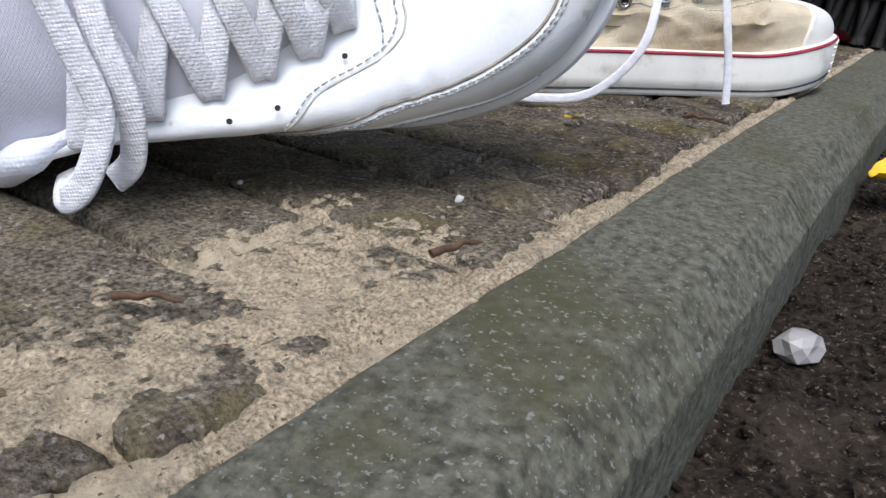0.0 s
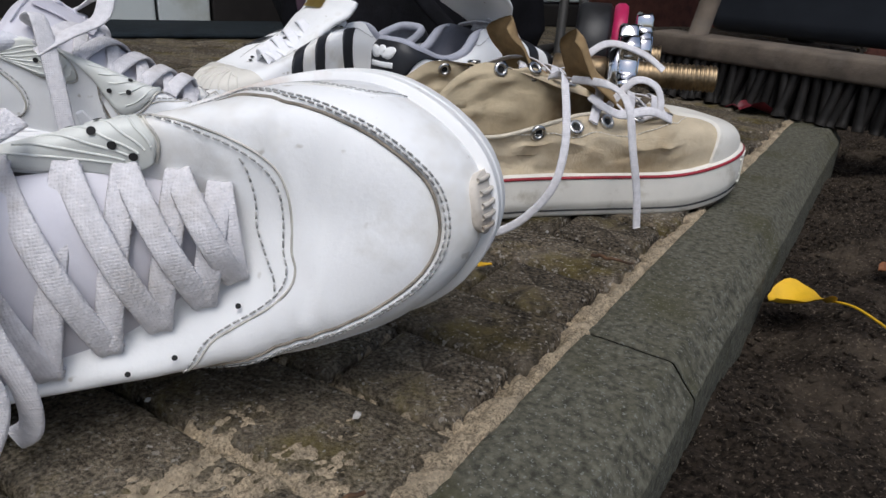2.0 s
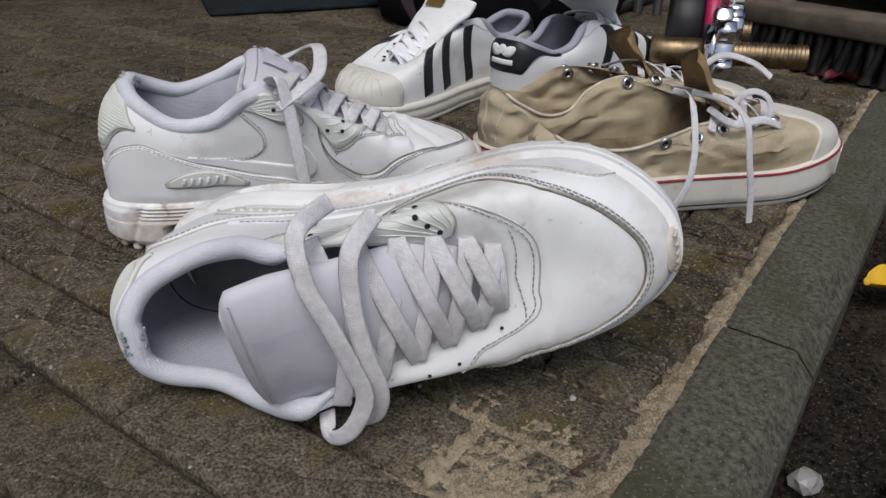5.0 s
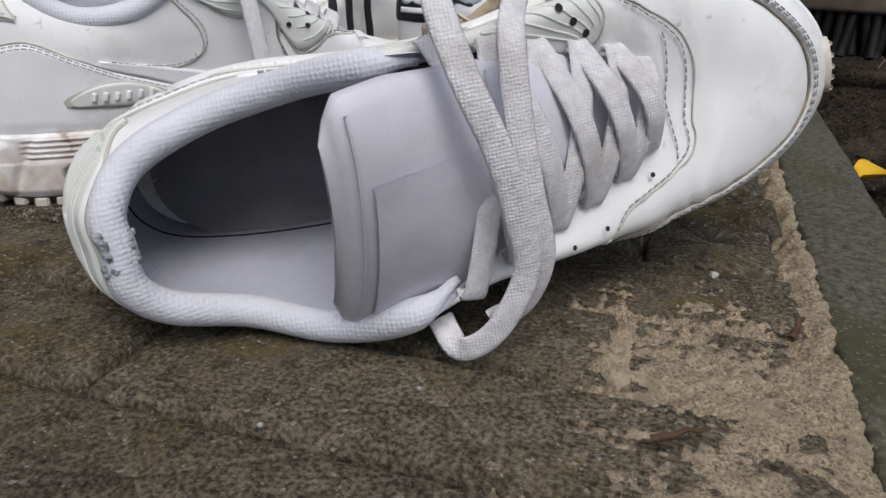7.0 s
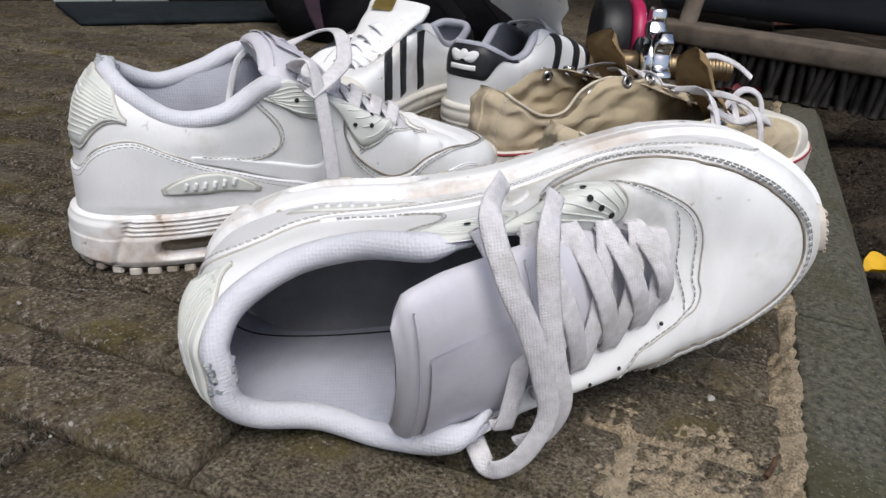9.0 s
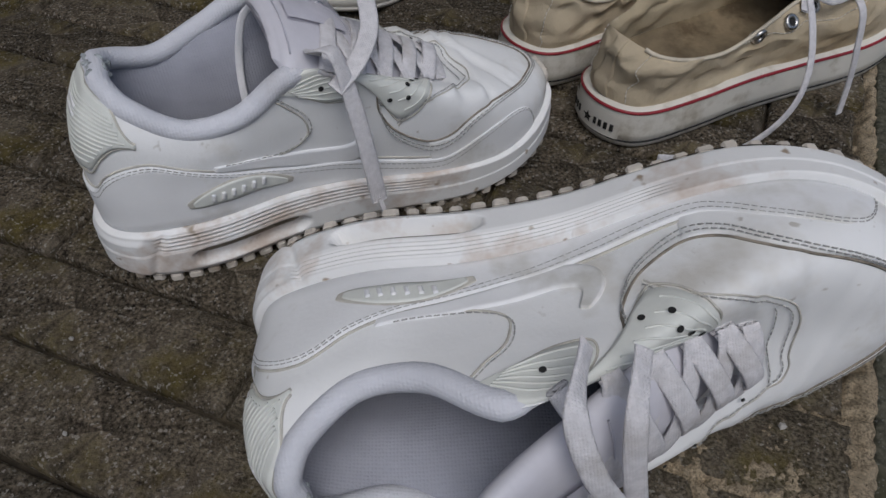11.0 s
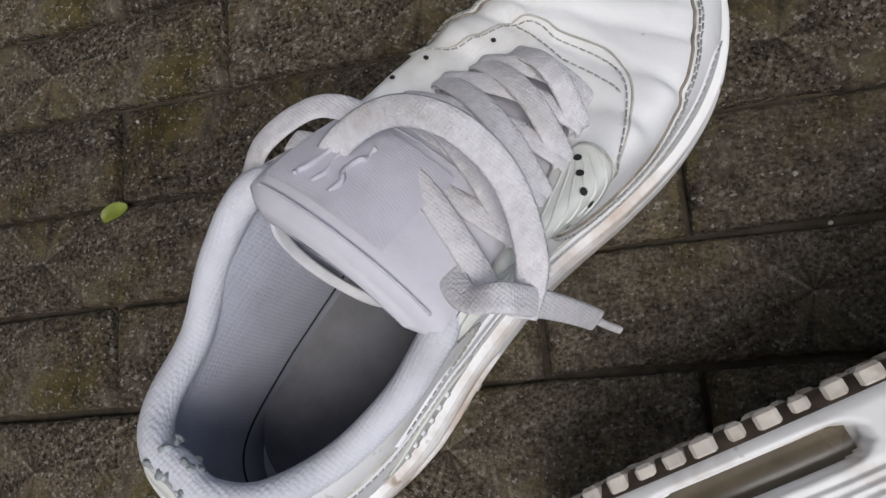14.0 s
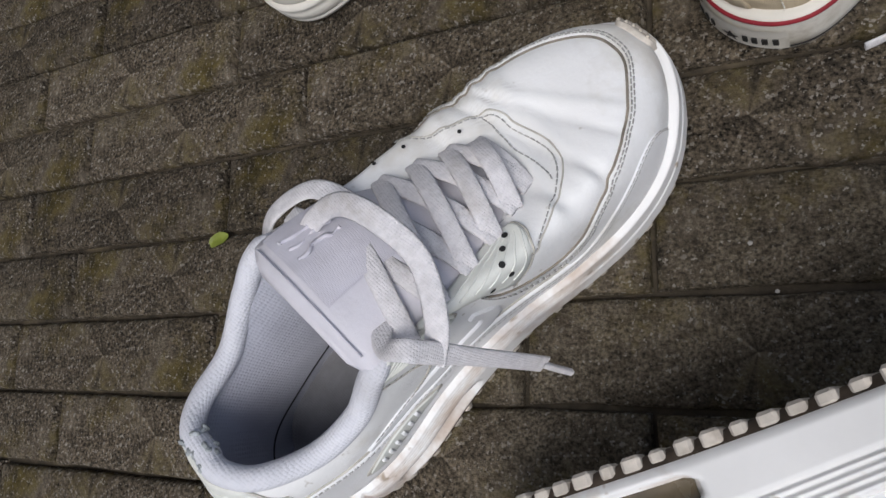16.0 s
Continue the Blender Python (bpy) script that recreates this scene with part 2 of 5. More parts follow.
DARKWALL = material("dark_wall", (0.02, 0.018, 0.017), 0.9, spec=0.15, var=0.3, scale=8, bump=0.3)
YLEAF = material("yellow_leaf", (0.62, 0.37, 0.015), 0.5, var=0.15, scale=60, bump=0.4, bump_scale=200)
GLEAF = material("green_leaf", (0.20, 0.24, 0.04), 0.5, var=0.2, scale=80, bump=0.2)
BLEAF = material("brown_leaf", (0.20, 0.075, 0.025), 0.6, var=0.3, scale=80, bump=0.4)
RLEAF = material("red_leaf", (0.10, 0.008, 0.014), 0.5, var=0.3, scale=80, bump=0.4)
TWIG = material("twig_bark", (0.075, 0.04, 0.02), 0.8, var=0.45, scale=200, bump=0.4)
PEBBLE = material("white_pebble", (0.42, 0.40, 0.37), 0.55, var=0.15, scale=120, bump=0.3)
CLEAR = material("quartz_stone", (0.33, 0.31, 0.295), 0.25, var=0.15, scale=60, bump=0.3, spec=0.6)


# ---- mesh helpers ----
def part(name, verts, faces, mat, parent=None, label="", smooth=True):
    me = bpy.data.meshes.new(name)
    me.from_pydata([tuple(v) for v in verts], [], [tuple(f) for f in faces])
    me.validate()
    me.materials.append(mat)
    if smooth:
        me.polygons.foreach_set("use_smooth", [True] * len(me.polygons))
    me.update()
    ob = new(name, me)
    if parent:
        ob.parent = parent
    if label:
        ob["label"] = label
    return ob


def thing(name, label, category, m=None, group=""):
    ob = new(name)
    ob.empty_display_size = 0.02
    if m is not None:
        ob.matrix_world = m
    return tagged(ob, label, category, group)


def grid_faces(a, b, wrap_a=False, wrap_b=False):
    """Quads of a grid of a rows and b columns, vertices row by row."""
    i, j = np.meshgrid(np.arange(a if wrap_a else a - 1), np.arange(b if wrap_b else b - 1), indexing="ij")
    i, j = i.ravel(), j.ravel()
    i2, j2 = (i + 1) % a, (j + 1) % b
    return np.stack([i * b + j, i2 * b + j, i2 * b + j2, i * b + j2], 1).tolist()


def join(*pieces):
    """One list of verts and faces from several."""
    vs, fs, k = [], [], 0
    for v, f in pieces:
        vs += [tuple(p) for p in v]
        fs += [tuple(i + k for i in q) for q in f]
        k += len(v)
    return vs, fs


def spline(pts, n, closed=False):
    """n points along a Catmull-Rom curve."""
    p = np.asarray(pts, float)
    k = len(p)
    u = np.linspace(0, k, n, endpoint=False) if closed else np.linspace(0, k - 1, n)
    i = np.floor(u).astype(int)
    if not closed:
        i = np.minimum(i, k - 2)
    f = (u - i)[:, None]
    if closed:
        a, b, c, d = p[(i - 1) % k], p[i % k], p[(i + 1) % k], p[(i + 2) % k]
    else:
        a, b, c, d = p[np.maximum(i - 1, 0)], p[i], p[i + 1], p[np.minimum(i + 2, k - 1)]
    return 0.5 * (2 * b + (c - a) * f + (2 * a - 5 * b + 4 * c - d) * f**2 + (3 * b - a - 3 * c + d) * f**3)


def unit(v):
    return v / np.maximum(np.linalg.norm(v, axis=-1, keepdims=True), 1e-9)


def tube(pts, radius, sides=10, closed=False, caps=True):
    """A round tube along points; radius a number or one a point."""
    p = np.asarray(pts, float)
    n = len(p)
    tan = unit(np.roll(p, -1, 0) - np.roll(p, 1, 0)) if closed else unit(np.gradient(p, axis=0))
    ref = np.array([0.0, 0.0, 1.0])
    side = np.empty_like(p)
    s = np.cross(tan[0], ref)
    if np.linalg.norm(s) < 0.1:
        s = np.cross(tan[0], [1.0, 0, 0])
    for k in range(n):
        s = s - tan[k] * (s @ tan[k])
        s = s / max(np.linalg.norm(s), 1e-9)
        side[k] = s
    up = np.cross(side, tan)
    r = np.broadcast_to(np.asarray(radius, float), (n,))[:, None, None]
    th = np.linspace(0, 2 * np.pi, sides, endpoint=False)
    v = p[:, None] + r * (np.cos(th)[None, :, None] * side[:, None] + np.sin(th)[None, :, None] * up[:, None])
    f = grid_faces(n, sides, closed, True)
    if caps and not closed:
        f += [list(range(sides))[::-1], list(range((n - 1) * sides, n * sides))]
    return v.reshape(-1, 3), f


def ribbon(pts, up, width, thick, n=40):
    """A flat lace along a smooth curve; up: the side that its flat faces look to, one vector or one a control point."""
    p = spline(pts, n)
    u = np.asarray(up, float)
    u = spline(u, n) if u.ndim == 2 else np.broadcast_to(u, p.shape)
    tan = unit(np.gradient(p, axis=0))
    side = unit(np.cross(tan, u))
    nrm = np.cross(side, tan)
    w = np.broadcast_to(np.asarray(width, float), (n,))[:, None]
    prof = [(-1, 0), (-0.85, 0.8), (-0.4, 1), (0.4, 1), (0.85, 0.8), (1, 0), (0.85, -0.8), (0.4, -1), (-0.4, -1), (-0.85, -0.8)]
    v = np.stack([p + side * w * 0.5 * a + nrm * thick * 0.5 * b for a, b in prof], 1)
    k = len(prof)
    return v.reshape(-1, 3), grid_faces(n, k, False, True) + [list(range(k))[::-1], list(range((n - 1) * k, n * k))]


def box(sx, sy, sz, bevel=0.002, at=(0, 0, 0), seg=2):
    """A bevelled block with its middle at a place, as verts and faces."""
    bm = bmesh.new()
    bmesh.ops.create_cube(bm, size=1.0, matrix=Matrix.Translation(at) @ Matrix.Diagonal((sx, sy, sz, 1)))
    if bevel:
        bmesh.ops.bevel(bm, geom=bm.edges[:], offset=bevel, segments=seg, affect="EDGES", profile=0.5)
    bm.verts.index_update()
    out = [v.co[:] for v in bm.verts], [[v.index for v in f.verts] for f in bm.faces]
    bm.free()
    return out


def turned(vf, m):
    v, f = vf
    return [(m @ Vector(p))[:] for p in v], f


def wobble(v, scale, amount, seed=0.0):
    """Moves points by smooth noise."""
    return np.array([np.array(p) + amount * np.array(noise.noise_vector(Vector(p) * scale + Vector((seed, seed, seed)))) for p in v])


# ---- a shoe's form ----
class Last:
    """The surface of a shoe's upper, by s (round the sole: 0 heel, 11 toe) and v (0 at the sole, 1 at the opening). Lateral side: -y for a right shoe."""

    def __init__(self, L, outline, opening, sole_top, sole_low, mirror=1.0, puff=0.02, crumple=0.0, seed=0.0, rise=0.62, lead=0.5):
        h = np.array(outline, float)
        self.out = np.vstack([np.c_[h[:, 0], -h[:, 1]], np.c_[h[-2:0:-1, 0], h[-2:0:-1, 2]]]) * L
        o = np.array(opening, float)
        self.mouth = np.vstack([np.c_[o[:, 0], -o[:, 1], o[:, 2]], np.c_[o[-2:0:-1, 0], o[-2:0:-1, 3], o[-2:0:-1, 4]]]) * L
        self.L, self.mirror, self.puff, self.crumple, self.seed = L, mirror, puff, crumple, seed
        self.top_of, self.low_of, self.rise, self.lead = sole_top, sole_low, rise, lead
        self.n = len(self.out)
        self.creases, self.heel_puff, self.folds = (), 1.0, 0.42

    def ring(self, ctrl, s):
        s = np.asarray(s, float) % self.n
        i = np.floor(s).astype(int)
        f = (s - i)[..., None]
        a, b, c, d = (ctrl[(i + k) % self.n] for k in (-1, 0, 1, 2))
        return 0.5 * (2 * b + (c - a) * f + (2 * a - 5 * b + 4 * c - d) * f**2 + (3 * b - a - 3 * c + d) * f**3)

    def flip(self, p):
        return p * np.array([1.0, self.mirror, 1.0])

    def edge(self, s, grow=0.0):
        """The sole's outline, grown outwards, and its outward direction."""
        p = self.ring(self.out, s)
        t = unit(self.ring(self.out, np.asarray(s) + 0.05) - self.ring(self.out, np.asarray(s) - 0.05))
        nrm = np.stack([t[..., 1], -t[..., 0]], -1)
        c = np.array([0.5 * self.L, 0.0])
        nrm = np.where(((p - c) * nrm).sum(-1, keepdims=True) < 0, -nrm, nrm)
        return p + nrm * grow, nrm

    def raw(self, s, v):
        s, v = np.broadcast_arrays(np.asarray(s, float), np.asarray(v, float))
        L = self.L
        e, nrm = self.edge(s, -0.012 * L)
        p0 = np.concatenate([e, (self.top_of(e[..., 0] / L) * L - 0.004 * L)[..., None]], -1)
        p3 = self.ring(self.mouth, s)
        h = (p0 - p3) * np.array([1, 1, 0])
        dz = (p3 - p0)[..., 2:]
        z = np.array([0, 0, 1.0])
        n3 = np.concatenate([nrm, 0 * nrm[..., :1]], -1)
        q = np.minimum(s % self.n, self.n - s % self.n)[..., None]
        puff = self.puff * (self.heel_puff + (1 - self.heel_puff) * smooth01(q, 0.5, 3.0)) * L
        p1 = p0 + z * self.rise * dz + n3 * puff
        p2 = p3 + h * self.lead - z * 0.14 * dz + n3 * puff * 0.5
        w = v[..., None]
        return p0 * (1 - w) ** 3 + 3 * p1 * w * (1 - w) ** 2 + 3 * p2 * w**2 * (1 - w) + p3 * w**3

    def at(self, s, v, off=0.0):
        p = self.raw(s, v)
        d = 0.02
        ds = self.raw(np.asarray(s) + d, v) - self.raw(np.asarray(s) - d, v)
        dv = self.raw(s, np.clip(np.asarray(v) + d, 0, 1)) - self.raw(s, np.clip(np.asarray(v) - d, 0, 1))
        nrm = unit(np.cross(ds, dv))
        if len(self.creases):
            x = p[..., 0:1] / self.L
            top = smooth01(np.broadcast_to(np.asarray(v, float), p.shape[:-1])[..., None], 0.25, 0.6)
            tilt = 0.35 * p[..., 1:2] / self.L
            p = p + nrm * top * sum(d * np.exp(-(((x - c + tilt * k) / w) ** 2)) for c, w, d, k in self.creases)
        q = p + nrm * (np.asarray(off, float)[..., None] if np.ndim(off) else off)
        if self.crumple:
            shape = q.shape
            flat = q.reshape(-1, 3)
            vv = np.broadcast_to(v, shape[:-1]).ravel()
            g = np.sin(np.pi * np.clip(vv, 0, 1)) ** 0.5 if self.seed >= 0 else np.ones(len(flat))
            mv = np.array([noise.noise_vector(Vector((p_[0] * 16 + self.seed, p_[1] * 22, p_[2] * 42)))[:] for p_ in flat])
            mv2 = np.array([noise.noise_vector(Vector((p_[0] * 60 + self.seed, p_[1] * 60, p_[2] * 110)))[:] for p_ in flat])
            if self.folds > 0.5:
                g = g * (1 - 0.9 * smooth01(flat[:, 0] / self.L, 0.66, 0.80))
            q = (flat + (mv * self.crumple + mv2 * self.crumple * self.folds * 0.75) * g[:, None]).reshape(shape)
        return self.flip(q)

    def skin(self, ns=150, nv=26, off=0.0, s0=0.0, s1=None):
        closed = s1 is None
        s = np.linspace(0, self.n, ns, endpoint=False) if closed else np.linspace(s0, s1, ns)
        v = np.linspace(0, 1, nv)
        p = self.at(s[:, None], v[None, :], off)
        return p.reshape(-1, 3), grid_faces(ns, nv, closed, False)

    def pad(self, s0, s1, lo, hi, off, ns=40, nv=10, taper=0.0):
        """A raised panel between the heights lo(u) and hi(u), u from 0 to 1 along s0 to s1."""
        u = np.r_[0, np.linspace(0.004, 0.996, ns), 1]
        w = np.r_[0, np.linspace(0.03, 0.97, nv), 1]
        a = np.array([lo(x) if callable(lo) else lo for x in u])
        b = np.array([hi(x) if callable(hi) else hi for x in u])
        s = s0 + (s1 - s0) * u
        vv = a[:, None] + (b - a)[:, None] * w[None, :]
        o = np.full(vv.shape, off)
        o[0] = o[-1] = o[:, 0] = o[:, -1] = -0.0004
        p = self.at(np.broadcast_to(s[:, None], vv.shape), vv, o)
        return p.reshape(-1, 3), grid_faces(len(u), len(w))

    def stroke(self, path, width, off, n=40, m=6):
        """A raised stripe along a path of (s, v); width(u) is its breadth in metres."""
        q = spline(path, n)
        d = np.gradient(q, axis=0)
        c = self.flip(self.at(q[:, 0], q[:, 1]))
        es = self.flip(self.at(q[:, 0] + 0.05, q[:, 1])) - c
        ev = self.flip(self.at(q[:, 0], q[:, 1] + 0.01)) - c
        ls, lv = np.linalg.norm(es, axis=1) / 0.05, np.linalg.norm(ev, axis=1) / 0.01
        t = np.stack([d[:, 0] * ls, d[:, 1] * lv], 1)
        t = unit(t)
        side = np.stack([-t[:, 1] / ls, t[:, 0] / lv], 1)
        u = np.linspace(0, 1, n)
        wd = np.array([width(x) if callable(width) else width for x in u])
        k = np.r_[-1, np.linspace(-0.9, 0.9, m), 1]
        sv = q[:, None] + side[:, None] * (wd[:, None] * 0.5 * k[None])[..., None]
        o = np.full(sv.shape[:2], off)
        o[:, 0] = o[:, -1] = o[0] = o[-1] = -0.0003
        p = self.at(sv[..., 0], np.clip(sv[..., 1], 0, 1), o)
        return p.reshape(-1, 3), grid_faces(n, m + 2)

    def dashes(self, path, off=0.0007, length=0.0021, gap=0.0008, thick=0.0006, closed=False):
        """Rows of stitches along a path of (s, v)."""
        q = spline(path, 160, closed)
        p = self.at(q[:, 0], np.clip(q[:, 1], 0, 1), off)
        run = np.r_[0, np.cumsum(np.linalg.norm(np.diff(p, axis=0), axis=1))]
        starts = np.arange(0, run[-1] - length, length + gap)
        at = lambda x: np.stack([np.interp(x, run, p[:, k]) for k in range(3)], 1)
        a, b = at(starts), at(starts + length)
        t = unit(b - a)
        s1 = unit(np.cross(t, [0.31, 0.2, 0.93])) * thick * 0.5
        s2 = np.cross(t, s1)
        v = np.stack([a + s1, a + s2, a - s1, a - s2, b + s1, b + s2, b - s1, b - s2], 1)
        f = [[8 * k + i for i in q_] for k in range(len(starts)) for q_ in ((0, 1, 5, 4), (1, 2, 6, 5), (2, 3, 7, 6), (3, 0, 4, 7), (0, 3, 2, 1), (4, 5, 6, 7))]
        return v.reshape(-1, 3), f

    def line(self, path, off, radius, n=70, sides=6):
        q = spline(path, n)
        return tube(self.at(q[:, 0], np.clip(q[:, 1], 0, 1), off), radius, sides)

    def dot(self, s, v, radius, off=0.0006, sides=14, hole=0.0):
        """A small disc (or ring) lying on the surface."""
        c = self.at(np.array(s), np.array(v), off)
        a = unit(self.at(np.array(s + 0.1), np.array(v), off) - c)
        b = unit(self.at(np.array(s), np.array(min(v + 0.03, 1)), off) - c)
        n_ = unit(np.cross(a, b))
        b = np.cross(n_, a)
        th = np.linspace(0, 2 * np.pi, sides, endpoint=False)
        ring = a * np.cos(th)[:, None] + b * np.sin(th)[:, None]
        if not hole:
            return np.vstack([c + ring * radius]), [list(range(sides))]
        return tube(c + ring * (radius + hole) / 2, (radius - hole) / 2, 8, True)

    def inside(self, depth=0.0035, ns=150, nv=24):
        """The lining, a little inside the upper, from the opening down to the sole."""
        s = np.linspace(0, self.n, ns, endpoint=False)
        v = np.linspace(1, 0, nv)
        o = -depth * np.minimum(1, 6 * (1 - v))
        p = self.at(np.broadcast_to(s[:, None], (ns, nv)), np.broadcast_to(v[None], (ns, nv)), np.broadcast_to(o[None], (ns, nv)))
        return p.reshape(-1, 3), grid_faces(ns, nv, True, False)

    def insole(self, floor, shrink=0.88, rows=40, cols=11):
        L, h = self.L, (self.n // 2)
        s = np.linspace(0.02, h - 0.02, rows)
        a, b = self.ring(self.out, s), self.ring(self.out, self.n - s)
        f = lambda p: (p - [0.5 * L, 0]) * shrink + [0.5 * L, 0]
        w = np.linspace(0, 1, cols)[None, :, None]
        q = f(a)[:, None] * (1 - w) + f(b)[:, None] * w
        cup = 0.02 * L * (2 * np.abs(w[..., 0] - 0.5)) ** 3
        z = np.broadcast_to(floor * L + cup, q.shape[:2])[..., None]
        return self.flip(np.concatenate([q, z], -1)).reshape(-1, 3), grid_faces(rows, cols)

    def collar(self, s0, s1, radius, n=90, sink=0.3):
        """A padded roll along the opening."""
        s = np.linspace(s0, s1, n)
        p = self.ring(self.mouth, s)
        p = p + np.array([0, 0, -radius * sink]) + unit(np.array([0.26 * self.L, 0, 0]) - p * [1, 1, 0]) * radius * 0.62
        u = np.linspace(0, 1, n)
        r = radius * np.clip(np.sin(np.pi * u) * 6, 0.35, 1)
        return tube(self.flip(p), r, 12)

    def sole(self, profile, ns=260, shape=None):
        """The sole's wall from a profile of (height 0..1, outset in metres); shape(s, h, x) adds an outset. Closed below and above."""
        L = self.L
        s = np.linspace(0, self.n, ns, endpoint=False)
        hs = np.array([q[0] for q in profile])
        og = np.array([q[1] for q in profile])
        base, nrm = self.edge(s)
        x = base[:, 0] / L
        lo, hi = self.low_of(x) * L, self.top_of(x) * L
        g = np.broadcast_to(og[None, :], (ns, len(hs))).copy()
        if shape is not None:
            g += shape(s[:, None], hs[None, :], x[:, None])
        p = base[:, None] + nrm[:, None] * g[..., None]
        z = lo[:, None] + (hi - lo)[:, None] * hs[None, :]
        v = np.concatenate([p, z[..., None]], -1)
        k = len(hs)
        c_lo = np.array([[q * L, 0.0, float(self.low_of(np.array(q))) * L] for q in (0.5,)])
        verts = self.flip(np.vstack([v.reshape(-1, 3)]))
        f = grid_faces(ns, k, True, False)
        f += self.caps(ns, k, 0) + self.caps(ns, k, k - 1)
        return verts, f

    def caps(self, ns, k, col):
        half = ns // 2
        return [[i * k + col, (i + 1) * k + col, ((ns - i - 1) % ns) * k + col, ((ns - i) % ns) * k + col] for i in range(1, half - 1)]


def smooth01(x, a, b):
    t = np.clip((np.asarray(x, float) - a) / (b - a), 0, 1)
    return t * t * (3 - 2 * t)


# ---- ground, kerb, soil ----
ROW, LONG = 0.0497, 0.2017
TURN_ROWS = 0.025


def row_y(k, x):
    return 0.0115 + ROW * k + TURN_ROWS * (x + 0.25)


ground = part("ground", *[(lambda v, f: (v, f))([(-30, -30, -0.12), (30, -30, -0.12), (30, 30, -0.12), (-30, 30, -0.12)], [(0, 1, 2, 3)])][0], SOIL)
tagged(ground, "bare dark earth under and beyond the paving", "ground", kind="structure")


def sheet(x0, x1, y0, y1, nx, ny, height):
    x, y = np.meshgrid(np.linspace(x0, x1, nx), np.linspace(y0, y1, ny), indexing="ij")
    z = np.array([height(a, b) for a, b in zip(x.ravel(), y.ravel())])
    return np.c_[x.ravel(), y.ravel(), z], grid_faces(nx, ny)


def n3(x, y, s, seed=0.0):
    return noise.noise(Vector((x * s, y * s, seed)))


pavement = part("pavement", *sheet(-4.2, -0.002, -1.6, 4.2, 160, 220, lambda x, y: -0.0075 + 0.002 * n3(x, y, 18)), JOINT)
tagged(pavement, "dark concrete brick paving in running bond with sandy joints", "pavement", kind="structure")


def sand_height(x, y):
    """The sand that has spilled over the bricks beside the kerb."""
    d = max(abs((x + 0.035) / 0.050), abs((y + 0.12) / 0.155) if y < -0.12 else abs((y + 0.12) / 0.128))
    edge = 1.95 - 1.6 * d + 0.55 * n3(x, y, 22, 3.0) + 0.5 * n3(x, y, 60, 5.0) + 0.7 * n3(x, y, 170, 7.0) + 0.75 * n3(x, y, 420, 4.0)
    strip = 0.9 - abs((x + 0.005) / 0.009) + 0.8 * n3(x, y, 38, 9.0) + 0.6 * n3(x, y, 160, 6.0)
    lift = max(0.0076 * math.tanh(0.9 * edge), 0.0072 * math.tanh(1.5 * strip))
    lift -= 0.007 * math.exp(-(((x + 0.017 - 0.25 * (y + 0.128)) / 0.005) ** 2) - ((y + 0.128) / 0.012) ** 2)
    lift -= 0.011 * smooth01(x, -0.003 + 0.006 * n3(x, y, 55, 8.0), 0.013 + 0.006 * n3(x, y, 55, 8.0))
    return -0.006 + lift + 0.0011 * n3(x, y, 90, 1.0) + 0.0009 * n3(x, y, 260, 2.0)


sand = part("spilled_sand", *sheet(-0.19, 0.014, -0.42, 0.72, 215, 900, sand_height), SAND)
tagged(sand, "pale brown sand spilled over paving beside the kerb", "sand", kind="stuff")


def soil_height(x, y):
    near = smooth01(x, 0.05, 0.12)
    return (-0.034 - 0.012 * (1 - near) + 0.010 * n3(x, y, 9) + 0.006 * n3(x, y, 26, 2.0) + 0.0035 * n3(x, y, 70, 4.0)
            + 0.0024 * n3(x, y, 170, 6.0) + 0.0014 * n3(x, y, 380, 8.0))


soil = part("soil_bed", *sheet(0.03, 0.75, -0.5, 1.5, 300, 760, soil_height), SOIL)
tagged(soil, "dark crumbly garden soil with sandy patches beside kerb", "soil", kind="stuff")
rnd = random.Random(4)
clods = []
for _ in range(5200):
    x, y = 0.05 + 0.35 * rnd.random() ** 1.5, rnd.uniform(-0.25, 0.9)
    r = 0.0007 + 0.0022 * rnd.random() ** 2.5 + 0.002 * (rnd.random() < 0.02)
    bm = bmesh.new()
    bmesh.ops.create_icosphere(bm, subdivisions=1, radius=r)
    for v in bm.verts:
        v.co *= rnd.uniform(0.55, 1.25)
        v.co.z *= 0.75
        v.co += Vector((x, y, soil_height(x, y) + 0.3 * r))
    bm.verts.index_update()
    clods.append(([v.co[:] for v in bm.verts], [[v.index for v in f.verts] for f in bm.faces]))
    bm.free()
tagged(part("soil_crumbs", *join(*clods), SOIL, smooth=False), "small dark crumbs of soil lying loose", "soil", kind="stuff")


